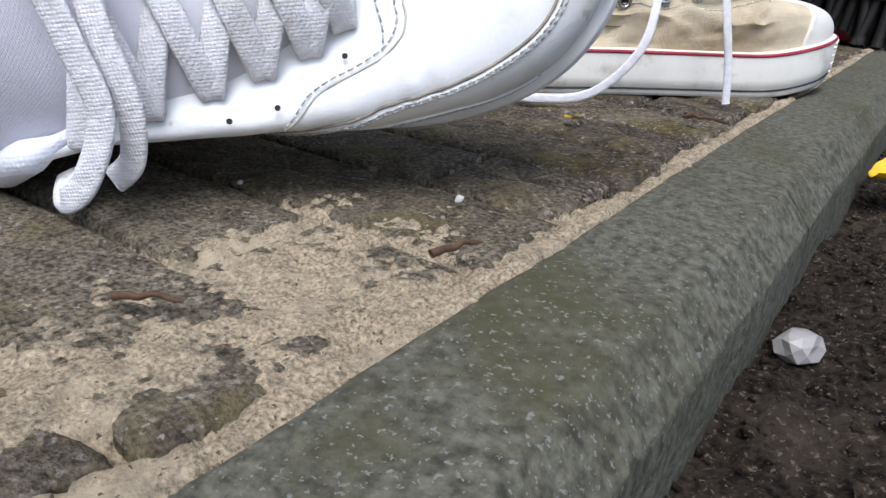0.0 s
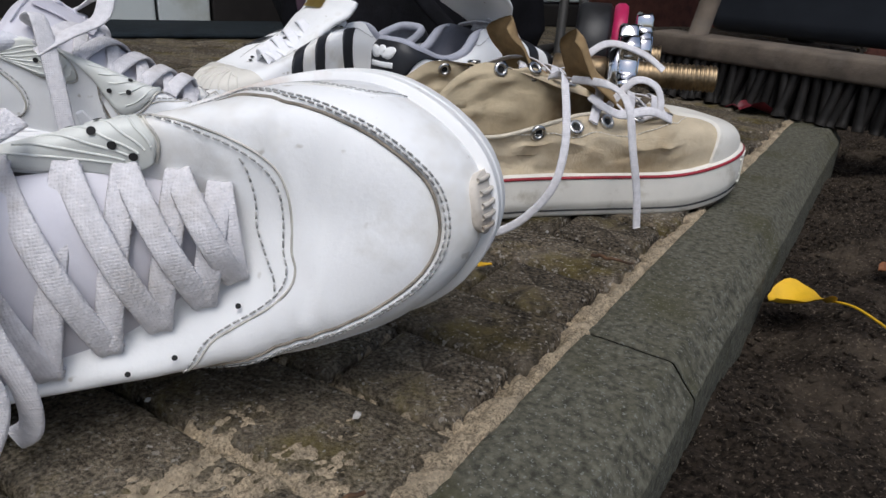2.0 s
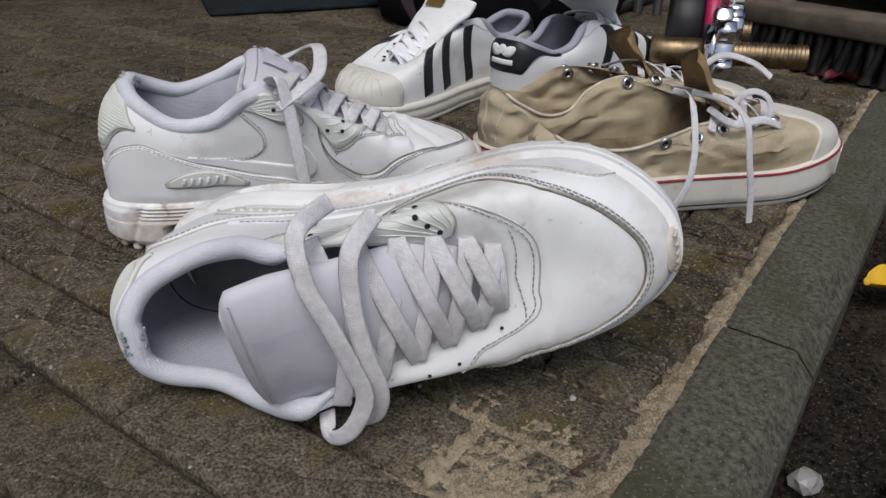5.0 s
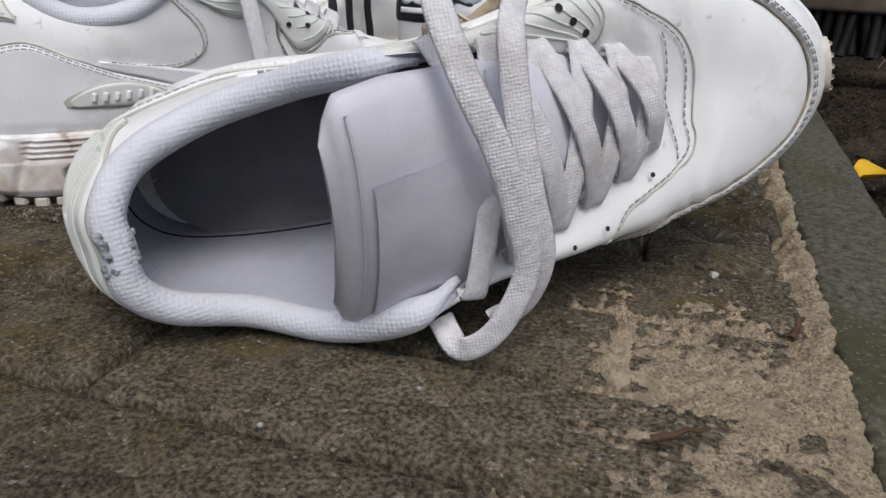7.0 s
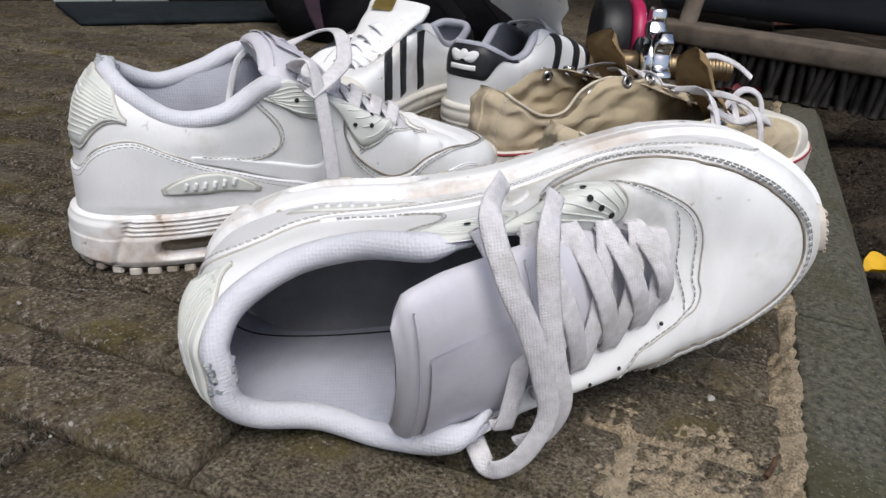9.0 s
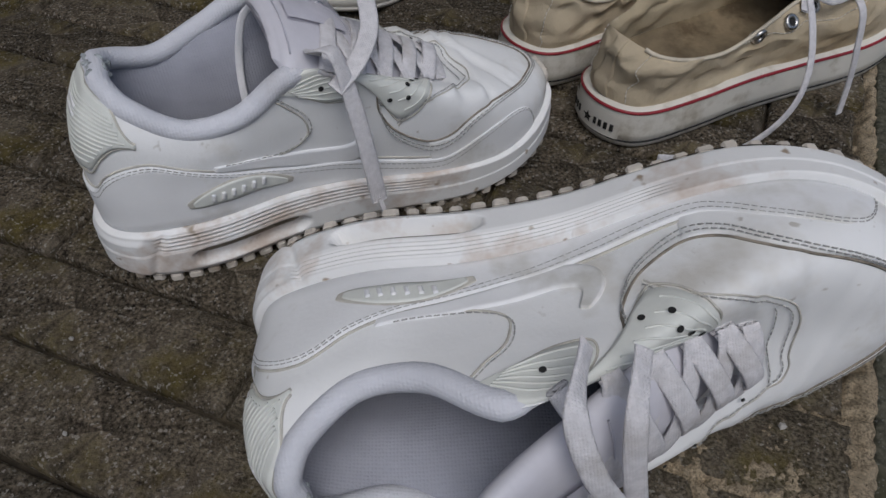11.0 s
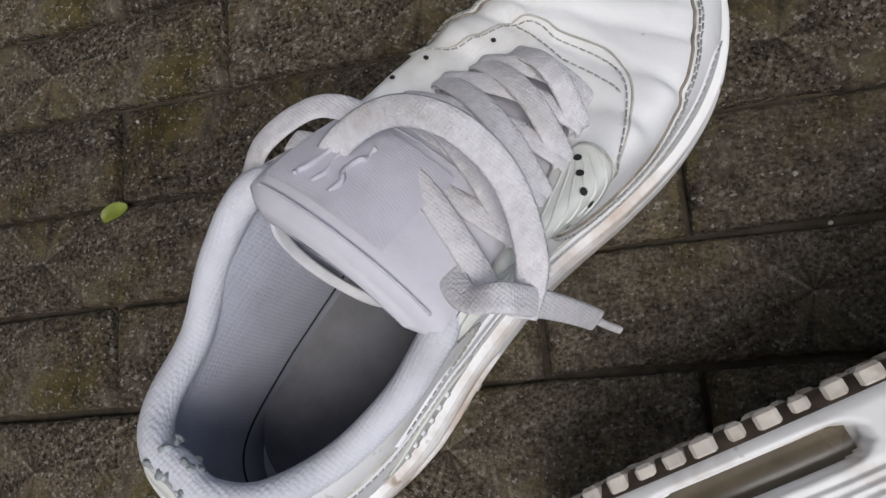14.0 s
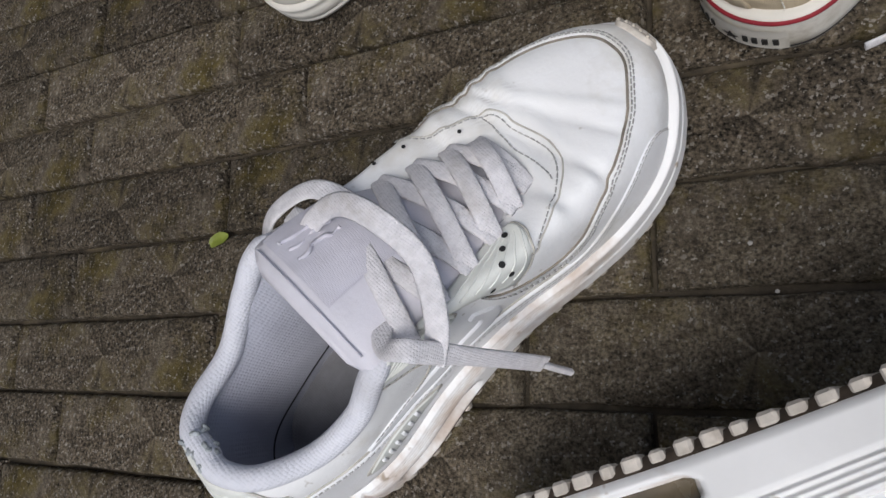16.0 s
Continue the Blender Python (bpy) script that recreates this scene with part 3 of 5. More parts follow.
def kerb_unit(name, y0, y1):
    """An edging stone with a chamfer on its garden side and worn edges."""
    prof = [(-0.002, -0.09), (-0.003, -0.004), (-0.0015, -0.0008), (0.0005, 0.0), (0.018, 0.0003), (0.0355, 0.0001), (0.0372, -0.0005),
            (0.0383, -0.0018), (0.0475, -0.0125), (0.0482, -0.0136), (0.0485, -0.0152), (0.0488, -0.022), (0.049, -0.09)]
    prof = np.array(prof)
    dense = np.vstack([np.linspace(a, b, 4, endpoint=False) for a, b in zip(prof[:-1], prof[1:])] + [prof[-1:]])
    n = int((y1 - y0) / 0.005)
    ys = np.r_[y0 + 0.0004, np.linspace(y0 + 0.002, y1 - 0.002, n), y1 - 0.0004]
    v = np.array([(x, y, z) for y in ys for x, z in dense])
    k = len(dense)
    v[:k] += [0, 0, -0.0012]
    v[-k:] += [0, 0, -0.0012]
    v = wobble(wobble(wobble(v, 55, 0.0005), 14, 0.0008, 3.0), 260, 0.00015)
    f = grid_faces(len(ys), k) + [list(range(k))[::-1], list(range((len(ys) - 1) * k, len(ys) * k))]
    return part(name, v, f, KERB)


for y0, y1 in ((-0.889, 0.111), (0.1115, 0.715)):
    tagged(kerb_unit("kerb_stone", y0, y1), "grey-green concrete edging stone with a chamfered worn edge", "kerb", "edging stones")



# ---- running shoes ----
def sole_parts(last, ob, profile, mat, shape=None, ns=260, name="midsole", label=""):
    return part(name, *last.sole(profile, ns, shape), mat, ob, label)


def tongue_form(path, widths, thick, n=30, sides=20, power=0.55, bend=0.0, skew=(0, 0, 0)):
    """A padded tongue lofted along a path, broad across y; bend cups it."""
    p = spline(path, n)
    w = np.interp(np.linspace(0, 1, n), np.linspace(0, 1, len(widths)), widths)
    t = unit(np.gradient(p, axis=0))
    side = unit(np.cross(np.array([0, 0, 1.0]) + 0 * t, t) + 1e-6)
    side = np.where(side[:, 1:2] < 0, -side, side)
    side = unit(side * [0.0, 1.0, 0.0] + [0, 1e-6, 0])
    nrm = np.cross(t, side)
    nrm = np.where(nrm[:, 2:] < 0, -nrm, nrm)
    th = np.linspace(0, 2 * np.pi, sides, endpoint=False)
    a = np.sign(np.cos(th)) * np.abs(np.cos(th)) ** power
    b = np.sign(np.sin(th)) * np.abs(np.sin(th)) ** power
    u = np.linspace(0, 1, n)
    fat = thick * np.clip(np.minimum((u + 0.02) / 0.08, (1.0005 - u) / 0.09), 0.002, 1) ** 0.5
    wd = w * np.clip((1.03 - u) / 0.10, 0.3, 1) ** 0.3
    side = side + np.array(skew) * (u ** 1.5)[:, None]
    v = (p[:, None] + side[:, None] * (wd[:, None] * 0.5 * a[None])[..., None]
         + nrm[:, None] * ((fat[:, None] * 0.5 * b[None]) - bend * (a**2)[None] * np.ones((n, 1)))[..., None])
    return v.reshape(-1, 3), grid_faces(n, sides, False, True) + [list(range(sides))[::-1], list(range((n - 1) * sides, n * sides))]


RUN_OUT = [(0, 0, 0), (0.02, 0.062, 0.06), (0.08, 0.102, 0.1), (0.2, 0.122, 0.118), (0.35, 0.112, 0.124), (0.5, 0.116, 0.153),
           (0.65, 0.145, 0.175), (0.76, 0.158, 0.177), (0.86, 0.147, 0.158), (0.935, 0.107, 0.120), (0.985, 0.05, 0.064), (1.0, -0.01, 0)]
RUN_OPEN = [(0.085, -0.032, 0.405, 0, 0.405), (0.085, 0.012, 0.402, 0.080, 0.402), (0.115, 0.06, 0.372, 0.122, 0.38), (0.195, 0.095, 0.325, 0.157, 0.35),
            (0.30, 0.112, 0.335, 0.188, 0.37), (0.405, 0.115, 0.395, 0.168, 0.415), (0.485, 0.105, 0.365, 0.128, 0.368), (0.56, 0.086, 0.320, 0.102, 0.320),
            (0.625, 0.07, 0.284, 0.08, 0.284), (0.67, 0.052, 0.262, 0.058, 0.262), (0.692, 0.028, 0.251, 0.03, 0.251), (0.698, 0, 0.247, 0, 0.247)]


def run_top(x):
    return 0.128 - 0.035 * smooth01(x, 0.3, 0.7) + 0.05 * smooth01(x, 0.78, 1.03)


def run_low(x):
    return 0.062 * smooth01(x, 0.70, 1.04) + 0.012 * (1 - smooth01(x, 0.0, 0.1))


def run_shape(s, h, x):
    q = np.minimum(s, 22 - s)
    win = 1 - smooth01(np.maximum(np.abs(q - 3.37) - 0.58, 0) ** 2 / 0.05 + ((h - 0.41) / 0.165) ** 2, 0.75, 1.05)
    ribs = smooth01(q, 2.0, 2.2) * (1 - smooth01(q, 5.4, 6.2)) * smooth01(h, 0.6, 0.66) * (1 - smooth01(h, 0.94, 0.98))
    groove = np.cos(h * 2 * np.pi * 13) * 0.0005 * ribs
    block = 0.0016 * (1 - smooth01(q, 1.75, 1.95)) * smooth01(h, 0.1, 0.2) * (1 - smooth01(h, 0.82, 0.95))
    notch = -0.0016 * np.exp(-((q - 1.98 - 0.5 * (h - 0.5)) / 0.06) ** 2)
    return -0.0085 * win + groove + block + notch


def table(pts):
    """A height v as a smooth function of s, from (s, v) pairs."""
    q = spline(sorted(pts), 200)
    return lambda x: float(np.interp(x, q[:, 0], q[:, 1]))


# seams of the upper, as (s, v) on the outer side and the inner side
RUN_RAND = [(0, 0.17), (0.85, 0.17), (1.4, 0.25), (2.1, 0.37), (2.5, 0.42), (2.95, 0.36), (3.55, 0.24), (4.15, 0.15), (4.7, 0.10), (5.2, 0.075),
            (6.1, 0.06), (6.5, 0.09), (6.95, 0.15), (7.5, 0.22), (7.95, 0.255), (8.35, 0.22), (8.6, 0.06)]
RUN_RAND_IN = [(22, 0.17), (21.15, 0.17), (20.6, 0.25), (19.9, 0.37), (19.5, 0.42), (19.05, 0.36), (18.4, 0.27), (17.5, 0.20), (16.6, 0.20), (15.6, 0.25),
               (14.9, 0.30), (14.4, 0.27), (14.0, 0.19), (13.4, 0.05)]
RUN_GUARD = [(5.5, 0.46), (5.42, 0.33), (5.55, 0.21), (5.95, 0.14), (6.4, 0.17), (6.95, 0.28), (7.5, 0.37), (8.15, 0.43), (9.3, 0.425), (10.3, 0.375),
             (11.0, 0.365), (11.6, 0.36), (12.2, 0.365), (12.75, 0.39), (13.3, 0.43), (14.0, 0.475), (14.5, 0.49), (15.2, 0.44), (16.0, 0.34), (16.8, 0.22)]
RUN_VAMP = [(5.6, 0.24), (5.95, 0.36), (6.7, 0.53), (7.7, 0.68), (8.9, 0.76), (10.2, 0.815), (11.2, 0.835), (11.9, 0.83), (12.4, 0.80), (12.9, 0.775),
            (13.5, 0.76), (14.2, 0.755), (14.8, 0.70), (15.7, 0.50)]


def runner(name, label, m, mirror, tongue, seed, tongue_w=0.27, L=0.258, skew=(0, 0, 0), crease=1.0):
    last = Last(L, RUN_OUT, RUN_OPEN, run_top, run_low, mirror, puff=0.012, rise=0.8, lead=0.55)
    last.crumple, last.seed, last.heel_puff = 0.0013, seed, 0.1
    last.creases = tuple((x, w, d * crease, k) for x, w, d, k in (
        (0.765, 0.010, -0.0024, 0.5), (0.79, 0.010, 0.0018, -0.4), (0.815, 0.008, -0.0016, 1.0), (0.74, 0.009, 0.0014, -0.8),
        (0.70, 0.012, -0.0016, 0.6), (0.675, 0.008, 0.0012, -0.5), (0.84, 0.007, 0.0010, 1.4)))
    ob = thing(name, label, "shoe", m, "pair of white running shoes")
    part("upper", *last.skin(220, 44), LEATHER, ob)
    prof = [(0.0, -0.005), (0.06, -0.001), (0.14, 0.0014), (0.20, 0.0022)] + [(h, 0.0025) for h in np.linspace(0.22, 0.60, 16)] + \
           [(h, 0.002) for h in np.linspace(0.62, 0.96, 34)] + [(0.98, 0.0012), (1.0, -0.003)]
    sole = sole_parts(last, ob, prof, MIDSOLE, run_shape, 420)
    # the tubes that show in the sole's windows
    for a, b in ((2.66, 4.08), (22 - 4.08, 22 - 2.66)):
        s, h = np.linspace(a, b, 30), np.linspace(0.24, 0.58, 8)
        e, nrm = last.edge(s)
        x = e[:, 0] / L
        bulge = -0.0050 - 0.0016 * (2 * np.abs((h - 0.41) / 0.34)) ** 2
        p = e[:, None] + nrm[:, None] * bulge[None, :, None]
        z = (run_low(x) * L)[:, None] + ((run_top(x) - run_low(x)) * L)[:, None] * h[None]
        part("air_window", last.flip(np.concatenate([p, z[..., None]], -1)).reshape(-1, 3), grid_faces(30, 8), TUBE, sole, "yellowed clear air window")
    # tread
    blocks = []
    cut = random.Random(int(seed))
    s = np.linspace(0, 22, 1200)
    e, nrm = last.edge(s)
    acc = np.r_[0, np.cumsum(np.linalg.norm(np.diff(e, axis=0), axis=1))]
    for k, d in enumerate(np.arange(0.004, acc[-1], 0.0092)):
        i = int(np.searchsorted(acc, d))
        p, q = e[i], nrm[i]
        x = p[0] / L
        z = float(run_low(x)) * L
        toe = 0.0016 * float(smooth01(x, 0.6, 0.85))
        for depth, sx in ((0.0032, 0.0064), (0.014, 0.005), (0.024, 0.0045)):
            c = p - q * depth
            rot = Matrix.Translation((c[0], c[1] * mirror, z + 0.0014)) @ Matrix.Rotation(math.atan2(q[1] * mirror, q[0]), 4, "Z")
            blocks.append(turned(box(0.0095 * cut.uniform(0.85, 1.1), sx * cut.uniform(0.78, 1.12), (0.0056 + toe) * cut.uniform(0.8, 1.05), 0.0011, seg=1), rot))
    # Sheet behind the studs, its dirt brown darkened to paint shade between them.
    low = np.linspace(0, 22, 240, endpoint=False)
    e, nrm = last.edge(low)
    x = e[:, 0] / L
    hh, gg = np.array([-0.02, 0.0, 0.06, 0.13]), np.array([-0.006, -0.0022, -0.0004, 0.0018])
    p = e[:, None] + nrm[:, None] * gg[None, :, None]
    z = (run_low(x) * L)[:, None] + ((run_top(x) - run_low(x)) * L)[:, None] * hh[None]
    outsole = part("outsole", last.flip(np.concatenate([p, z[..., None]], -1)).reshape(-1, 3), grid_faces(240, 4, True), GAP, ob, "dirty rubber outsole with worn studs, gap shade in its colour")
    for blk in blocks:
        part("tread_block", *blk, TREAD, outsole, smooth=False)
    # panels
    f_out, f_in = (lambda q: q), (lambda q: 22 - q)
    rand, rand_in, guard, vamp = table(RUN_RAND), table(RUN_RAND_IN), table(RUN_GUARD[3:]), table(RUN_VAMP)
    part("mudguard", *last.pad(5.95, 16.8, 0.0, lambda u: guard(5.95 + 10.85 * u), 0.0011, 110, 16), LEATHER, ob)
    part("rand", *last.pad(0.0, 8.62, 0.0, lambda u: rand(8.62 * u), 0.0017, 110, 10), LEATHER2, ob)
    part("rand", *last.pad(22.0, 13.4, 0.0, lambda u: rand_in(22 - 8.6 * u), 0.0017, 110, 10), LEATHER2, ob)
    tip_ = part("toe_tip", *last.pad(10.35, 11.65, 0.0, lambda u: 0.21 - 0.08 * (2 * abs(u - 0.5)) ** 4, 0.0030, 24, 8), TREAD, ob, "ribbed worn rubber toe tip")
    for q in np.linspace(10.5, 11.5, 5):
        part("rib", *last.line([(q, 0.02), (q, 0.09), (q, 0.16)], 0.0032, 0.0009, 10), TREAD, tip_)
    # heel tab, pointed at both ends, with slanting ribs and a worn mark
    lo = lambda q: 0.27 + 0.31 * float(smooth01(abs(q), 0.9, 2.25))
    hi = lambda q: 0.955 - 0.35 * float(smooth01(abs(q), 1.7, 2.25))
    tab = part("heel_tab", *last.pad(-2.25, 2.25, lambda u: lo(4.5 * u - 2.25), lambda u: hi(4.5 * u - 2.25), 0.0016, 60, 20), BADGE, ob, "ribbed plastic heel tab")
    for v in np.linspace(0.32, 0.80, 13):
        run = [q for q in np.linspace(-2.1, 2.1, 41) if lo(q) + 0.03 < v + 0.02 * abs(q) < hi(q) - 0.03]
        if len(run) > 6:
            part("rib", *last.line([(q, v + 0.02 * abs(q)) for q in run], 0.0016, 0.0005, 60), BADGE, tab)
    part("tab_mark", *join(*[last.stroke([(-0.5, v), (0.1, v + 0.012), (0.7, v)], 0.0022, 0.0022, 10, 3) for v in (0.62, 0.69)]), LEATHER2, tab)
    part("tab_seam", *last.line([(q, lo(q) - 0.012) for q in np.linspace(-2.25, 2.25, 50)], 0.0004, 0.0006, 120), EDGE, ob, "grimy seam round the heel tab")
    part("tab_seam", *last.line([(q, hi(q) + 0.012) for q in np.linspace(-2.25, 2.25, 50)], 0.0004, 0.0006, 120), EDGE, ob, "grimy seam round the heel tab")
    for f in (f_out, f_in):
        # plastic lace panels with their ribs and holes
        back_lo = table([(4.5, 0.95), (4.62, 0.70), (4.8, 0.51), (5.05, 0.455), (5.25, 0.49), (5.4, 0.66), (5.5, 0.93)])
        front_lo = table([(5.5, 0.42), (5.62, 0.29), (5.85, 0.32), (6.2, 0.43), (6.7, 0.60), (7.3, 0.76), (7.8, 0.90)])
        for a, b, fn in ((4.5, 5.5, back_lo), (5.5, 7.8, front_lo)) if f is f_out else ():
            p1 = part("eyelet_panel", *last.pad(f(a), f(b), lambda u: fn(a + (b - a) * u), 0.972, 0.0015, 40, 14), BADGE, ob, "ribbed plastic eyelet panel")
            for k in range(6):
                line = [(f(x), fn(x) + (0.93 - fn(x)) * (k + 0.7) / 7) for x in np.linspace(a + 0.12 * (b - a), a + 0.8 * (b - a), 12)]
                part("rib", *last.line(line, 0.0015, 0.00042, 30), BADGE, p1)
            part("panel_seam", *last.line([(f(x), fn(x) - 0.008) for x in np.linspace(a, b, 40)], 0.0004, 0.00045, 80), EDGE, ob, "grimy seam round the eyelet panel")
        for q, v in ((4.92, 0.66), (5.66, 0.46), (6.0, 0.50), (6.35, 0.66), (6.85, 0.77), (7.35, 0.85)) if f is f_out else ((6.35, 0.73), (6.9, 0.73), (8.4, 0.84)):
            part("eyelet", *last.dot(f(q), v, 0.0013 if f is f_out else 0.0009, 0.0021), HOLE, ob)
        # side mark, badge and the panel under the ankle
        part("side_mark", *last.stroke([(f(3.2), 0.335), (f(3.75), 0.255), (f(4.3), 0.175), (f(4.75), 0.125), (f(5.05), 0.135), (f(5.16), 0.19), (f(5.08), 0.27)],
                                      lambda u: 0.0012 + 0.0105 * math.sin(math.pi * min(1, u ** 1.25 * 0.93 + 0.02)) ** 0.8, 0.0012, 60, 8), LEATHER2, ob)
        part("badge_edge", *last.stroke([(f(2.72), 0.115), (f(3.2), 0.155), (f(3.6), 0.15), (f(4.12), 0.085)],
                                        lambda u: 0.0014 + 0.0118 * math.sin(math.pi * u) ** 0.8, 0.0021, 40, 8), EDGE, ob, "grimy edge of the side badge")
        badge = part("side_badge", *last.stroke([(f(2.80), 0.12), (f(3.2), 0.155), (f(3.6), 0.15), (f(4.04), 0.09)],
                                               lambda u: 0.0008 + 0.0104 * math.sin(math.pi * u) ** 0.8, 0.0027, 40, 8), BADGE, ob, "frosted plastic side badge")
        for q in np.linspace(3.08, 3.72, 6):
            part("badge_bar", *last.stroke([(f(q), 0.125), (f(q + 0.03), 0.175)], 0.0020, 0.0036, 8, 3), LEATHER2, badge)
        ankle = [(f(4.4), 0.95), (f(4.4), 0.66), (f(4.47), 0.42), (f(4.4), 0.29), (f(4.1), 0.255), (f(3.7), 0.275), (f(3.3), 0.33)]
        part("ankle_seam", *last.line(ankle, 0.0002, 0.0005, 90), EDGE, ob, "grimy seam of the ankle panel")
        part("stitching", *last.dashes([(q + (0.05 if f is f_out else -0.05), v + 0.018) for q, v in ankle], 0.0009), STITCH, ob, "grey stitching")
    # double rows of stitches on both sides of each seam
    for path, closed_dirt in ((RUN_RAND, EDGE), (RUN_RAND_IN, EDGE), (RUN_GUARD, DIRT)):
        fine = [tuple(q) for q in spline(path, 60)]
        part("seam_dirt", *last.line([(q, v + 0.006) for q, v in fine], 0.0003, 0.00055, 160), closed_dirt, ob, "dirty line along the seam")
        for d in (-0.014, -0.034):
            part("stitching", *last.dashes([(q, v + d) for q, v in fine], 0.0016), STITCH, ob, "grey stitching")
    part("seam_dirt", *last.line([tuple(q) for q in spline(RUN_VAMP, 60)], 0.0001, 0.0004, 160), EDGE, ob, "fine seam round the lace stay")
    part("stitching", *last.dashes([(q, v + 0.022) for q, v in RUN_VAMP], 0.0009), STITCH, ob, "grey stitching")
    part("stitching", *last.dashes([(8.6, 0.79), (9.4, 0.86), (10.4, 0.905), (11.2, 0.915), (12.1, 0.885), (12.8, 0.83), (13.2, 0.79)], 0.0009), STITCH, ob, "grey stitching")
    part("seam_dirt", *last.line([(q, 0.012) for q in np.linspace(4.5, 17.5, 50)], 0.0006, 0.0007, 180), DIRT, ob, "dirty seam above the sole")
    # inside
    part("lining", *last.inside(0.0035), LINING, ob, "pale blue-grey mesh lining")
    part("insole", *last.insole(0.14), INSOLE, ob, "grey cloth insole")
    part("lining_seam", *last.line([(q, 0.10) for q in np.linspace(-7.5, 7.5, 60)], -0.0034, 0.0006, 160), HOLE, ob, "dark seam along the insole")
    for q in (5.2, 16.8):
        part("lining_seam", *last.line([(q, 0.12), (q, 0.4), (q, 0.7), (q, 0.9)], -0.0034, 0.0005, 40), STITCH, ob, "lining seam")
    part("collar", *last.collar(-5.6, 5.6, 0.0052, sink=0.5), COLLAR, ob, "padded mesh collar")
    for q, v, r_ in ((-0.25, 0.975, 0.0032), (0.12, 0.955, 0.0022)):
        part("torn_hole", *last.dot(q, v, r_, -0.0050), HOLE, ob, "hole worn through the heel lining")
    for k in range(5):
        fr = spline(last.ring(last.mouth, np.linspace(-0.55, 0.6, 12)) + [0.0015 + 0.0014 * k, 0, 0.0014 - 0.0011 * k], 70)
        part("frayed_threads", *tube(last.flip(wobble(wobble(fr, 300, 0.0030, 3.0 + 2 * k), 800, 0.0022, k)), 0.0011, 6), FRAY, ob, "frayed torn heel lining")
    # tongue
    tp = [(x * L, y * L * mirror, z * L) for x, y, z in tongue]
    tg = part("tongue", *tongue_form(tp, [0.10 * L, 0.17 * L, 0.22 * L, 0.25 * L, tongue_w * L, tongue_w * 0.98 * L], 0.058 * L, power=0.8, bend=0.020 * L, skew=skew), SATIN, ob, "padded satin tongue")
    c = spline(tp, 30)
    t = unit(np.gradient(c, axis=0))
    nrm = np.stack([-t[:, 2], 0 * t[:, 0], t[:, 0]], 1)
    nrm = np.where(nrm[:, 2:] < 0, -nrm, nrm)
    uu, ww = np.arange(18, 27), np.linspace(-0.35, 0.97, 11) * mirror
    w = tongue_w * L * 0.44
    def on(i, k, h):
        a = 0.88 * abs(k)
        lift = math.copysign(0.029 * (1 - a ** 2.5) ** 0.4, h) + h - math.copysign(0.029, h) - 0.020 * a * a
        return c[i] + nrm[i] * lift * L + (np.array(skew) * (i / 29) ** 1.5 + np.array([0, 1, 0])) * k * w

    pv = np.array([on(i, k, 0.0300) for i in uu for k in ww])
    pv2 = pv + np.repeat(nrm[uu], 11, 0) * 0.0012
    part("tongue_patch", *join((pv2, grid_faces(9, 11)), (pv, grid_faces(9, 11))), PATCH, tg, "grey woven label patch")
    tagv = np.array([on(i, k * mirror, -0.0330) for i in range(22, 27) for k in np.linspace(0.1, 0.6, 6)])
    part("inner_label", *join((tagv, grid_faces(5, 6)), (tagv - np.repeat(nrm[22:27], 6, 0) * 0.0006, grid_faces(5, 6))), BADGE, tg, "cream printed label under the tongue")
    for i in (17, 27):
        rim = spline([on(i, k, 0.0295) for k in np.linspace(-0.95, 0.95, 14)], 60)
        part("tongue_seam", *tube(rim, 0.0004, 6), PATCH, tg, "stitched seam across the tongue")
    for k in (0.45, 0.62, 0.79) if crease > 1 else ():
        mark = spline([on(i, k * mirror - 0.1 * mirror, 0.0352) for i in range(20, 26)], 20)
        part("patch_mark", *tube(wobble(mark, 200, 0.002), 0.0009, 6), PATCH, tg, "worn raised bar")
    # laces
    qs = [9.25, 8.35, 7.55, 6.85, 6.15, 5.45]
    up = np.array([0.42, 0, 0.9])
    lat = [last.at(np.array(q), np.array(0.93), 0.0022) for q in qs]
    med = [last.at(np.array(22 - q), np.array(0.93), 0.0022) for q in qs]
    lift = lambda a, b, h: [a - up * 0.0035, a + up * 0.001, (2 * a + b) / 3 + up * h, (a + 2 * b) / 3 + up * h, b + up * 0.001, b - up * 0.0035]
    part("lace", *ribbon(lift(lat[0], med[0], 0.004), up, 0.0080, 0.0016), LACE, ob)
    for k in range(5):
        part("lace", *ribbon(lift(lat[k], med[k + 1], 0.006), up, 0.0080, 0.0016), LACE, ob)
        part("lace", *ribbon(lift(med[k], lat[k + 1], 0.0085), up, 0.0080, 0.0016), LACE, ob)
    return ob, last


def loose(parent, pts, up, width=0.0085, thick=0.0017, mat=None, n=60, label="loose lace end"):
    """A lace end lying free, given in the world, as a part of its shoe."""
    inv = parent.matrix_world.inverted()
    p = [(inv @ Vector(q))[:] for q in pts]
    r = inv.to_3x3()
    u = [(r @ Vector(q))[:] for q in up] if np.ndim(up) == 2 else (r @ Vector(up))[:]
    return part("loose_lace", *ribbon(p, u, width, thick, n), mat or LACE, parent, label)


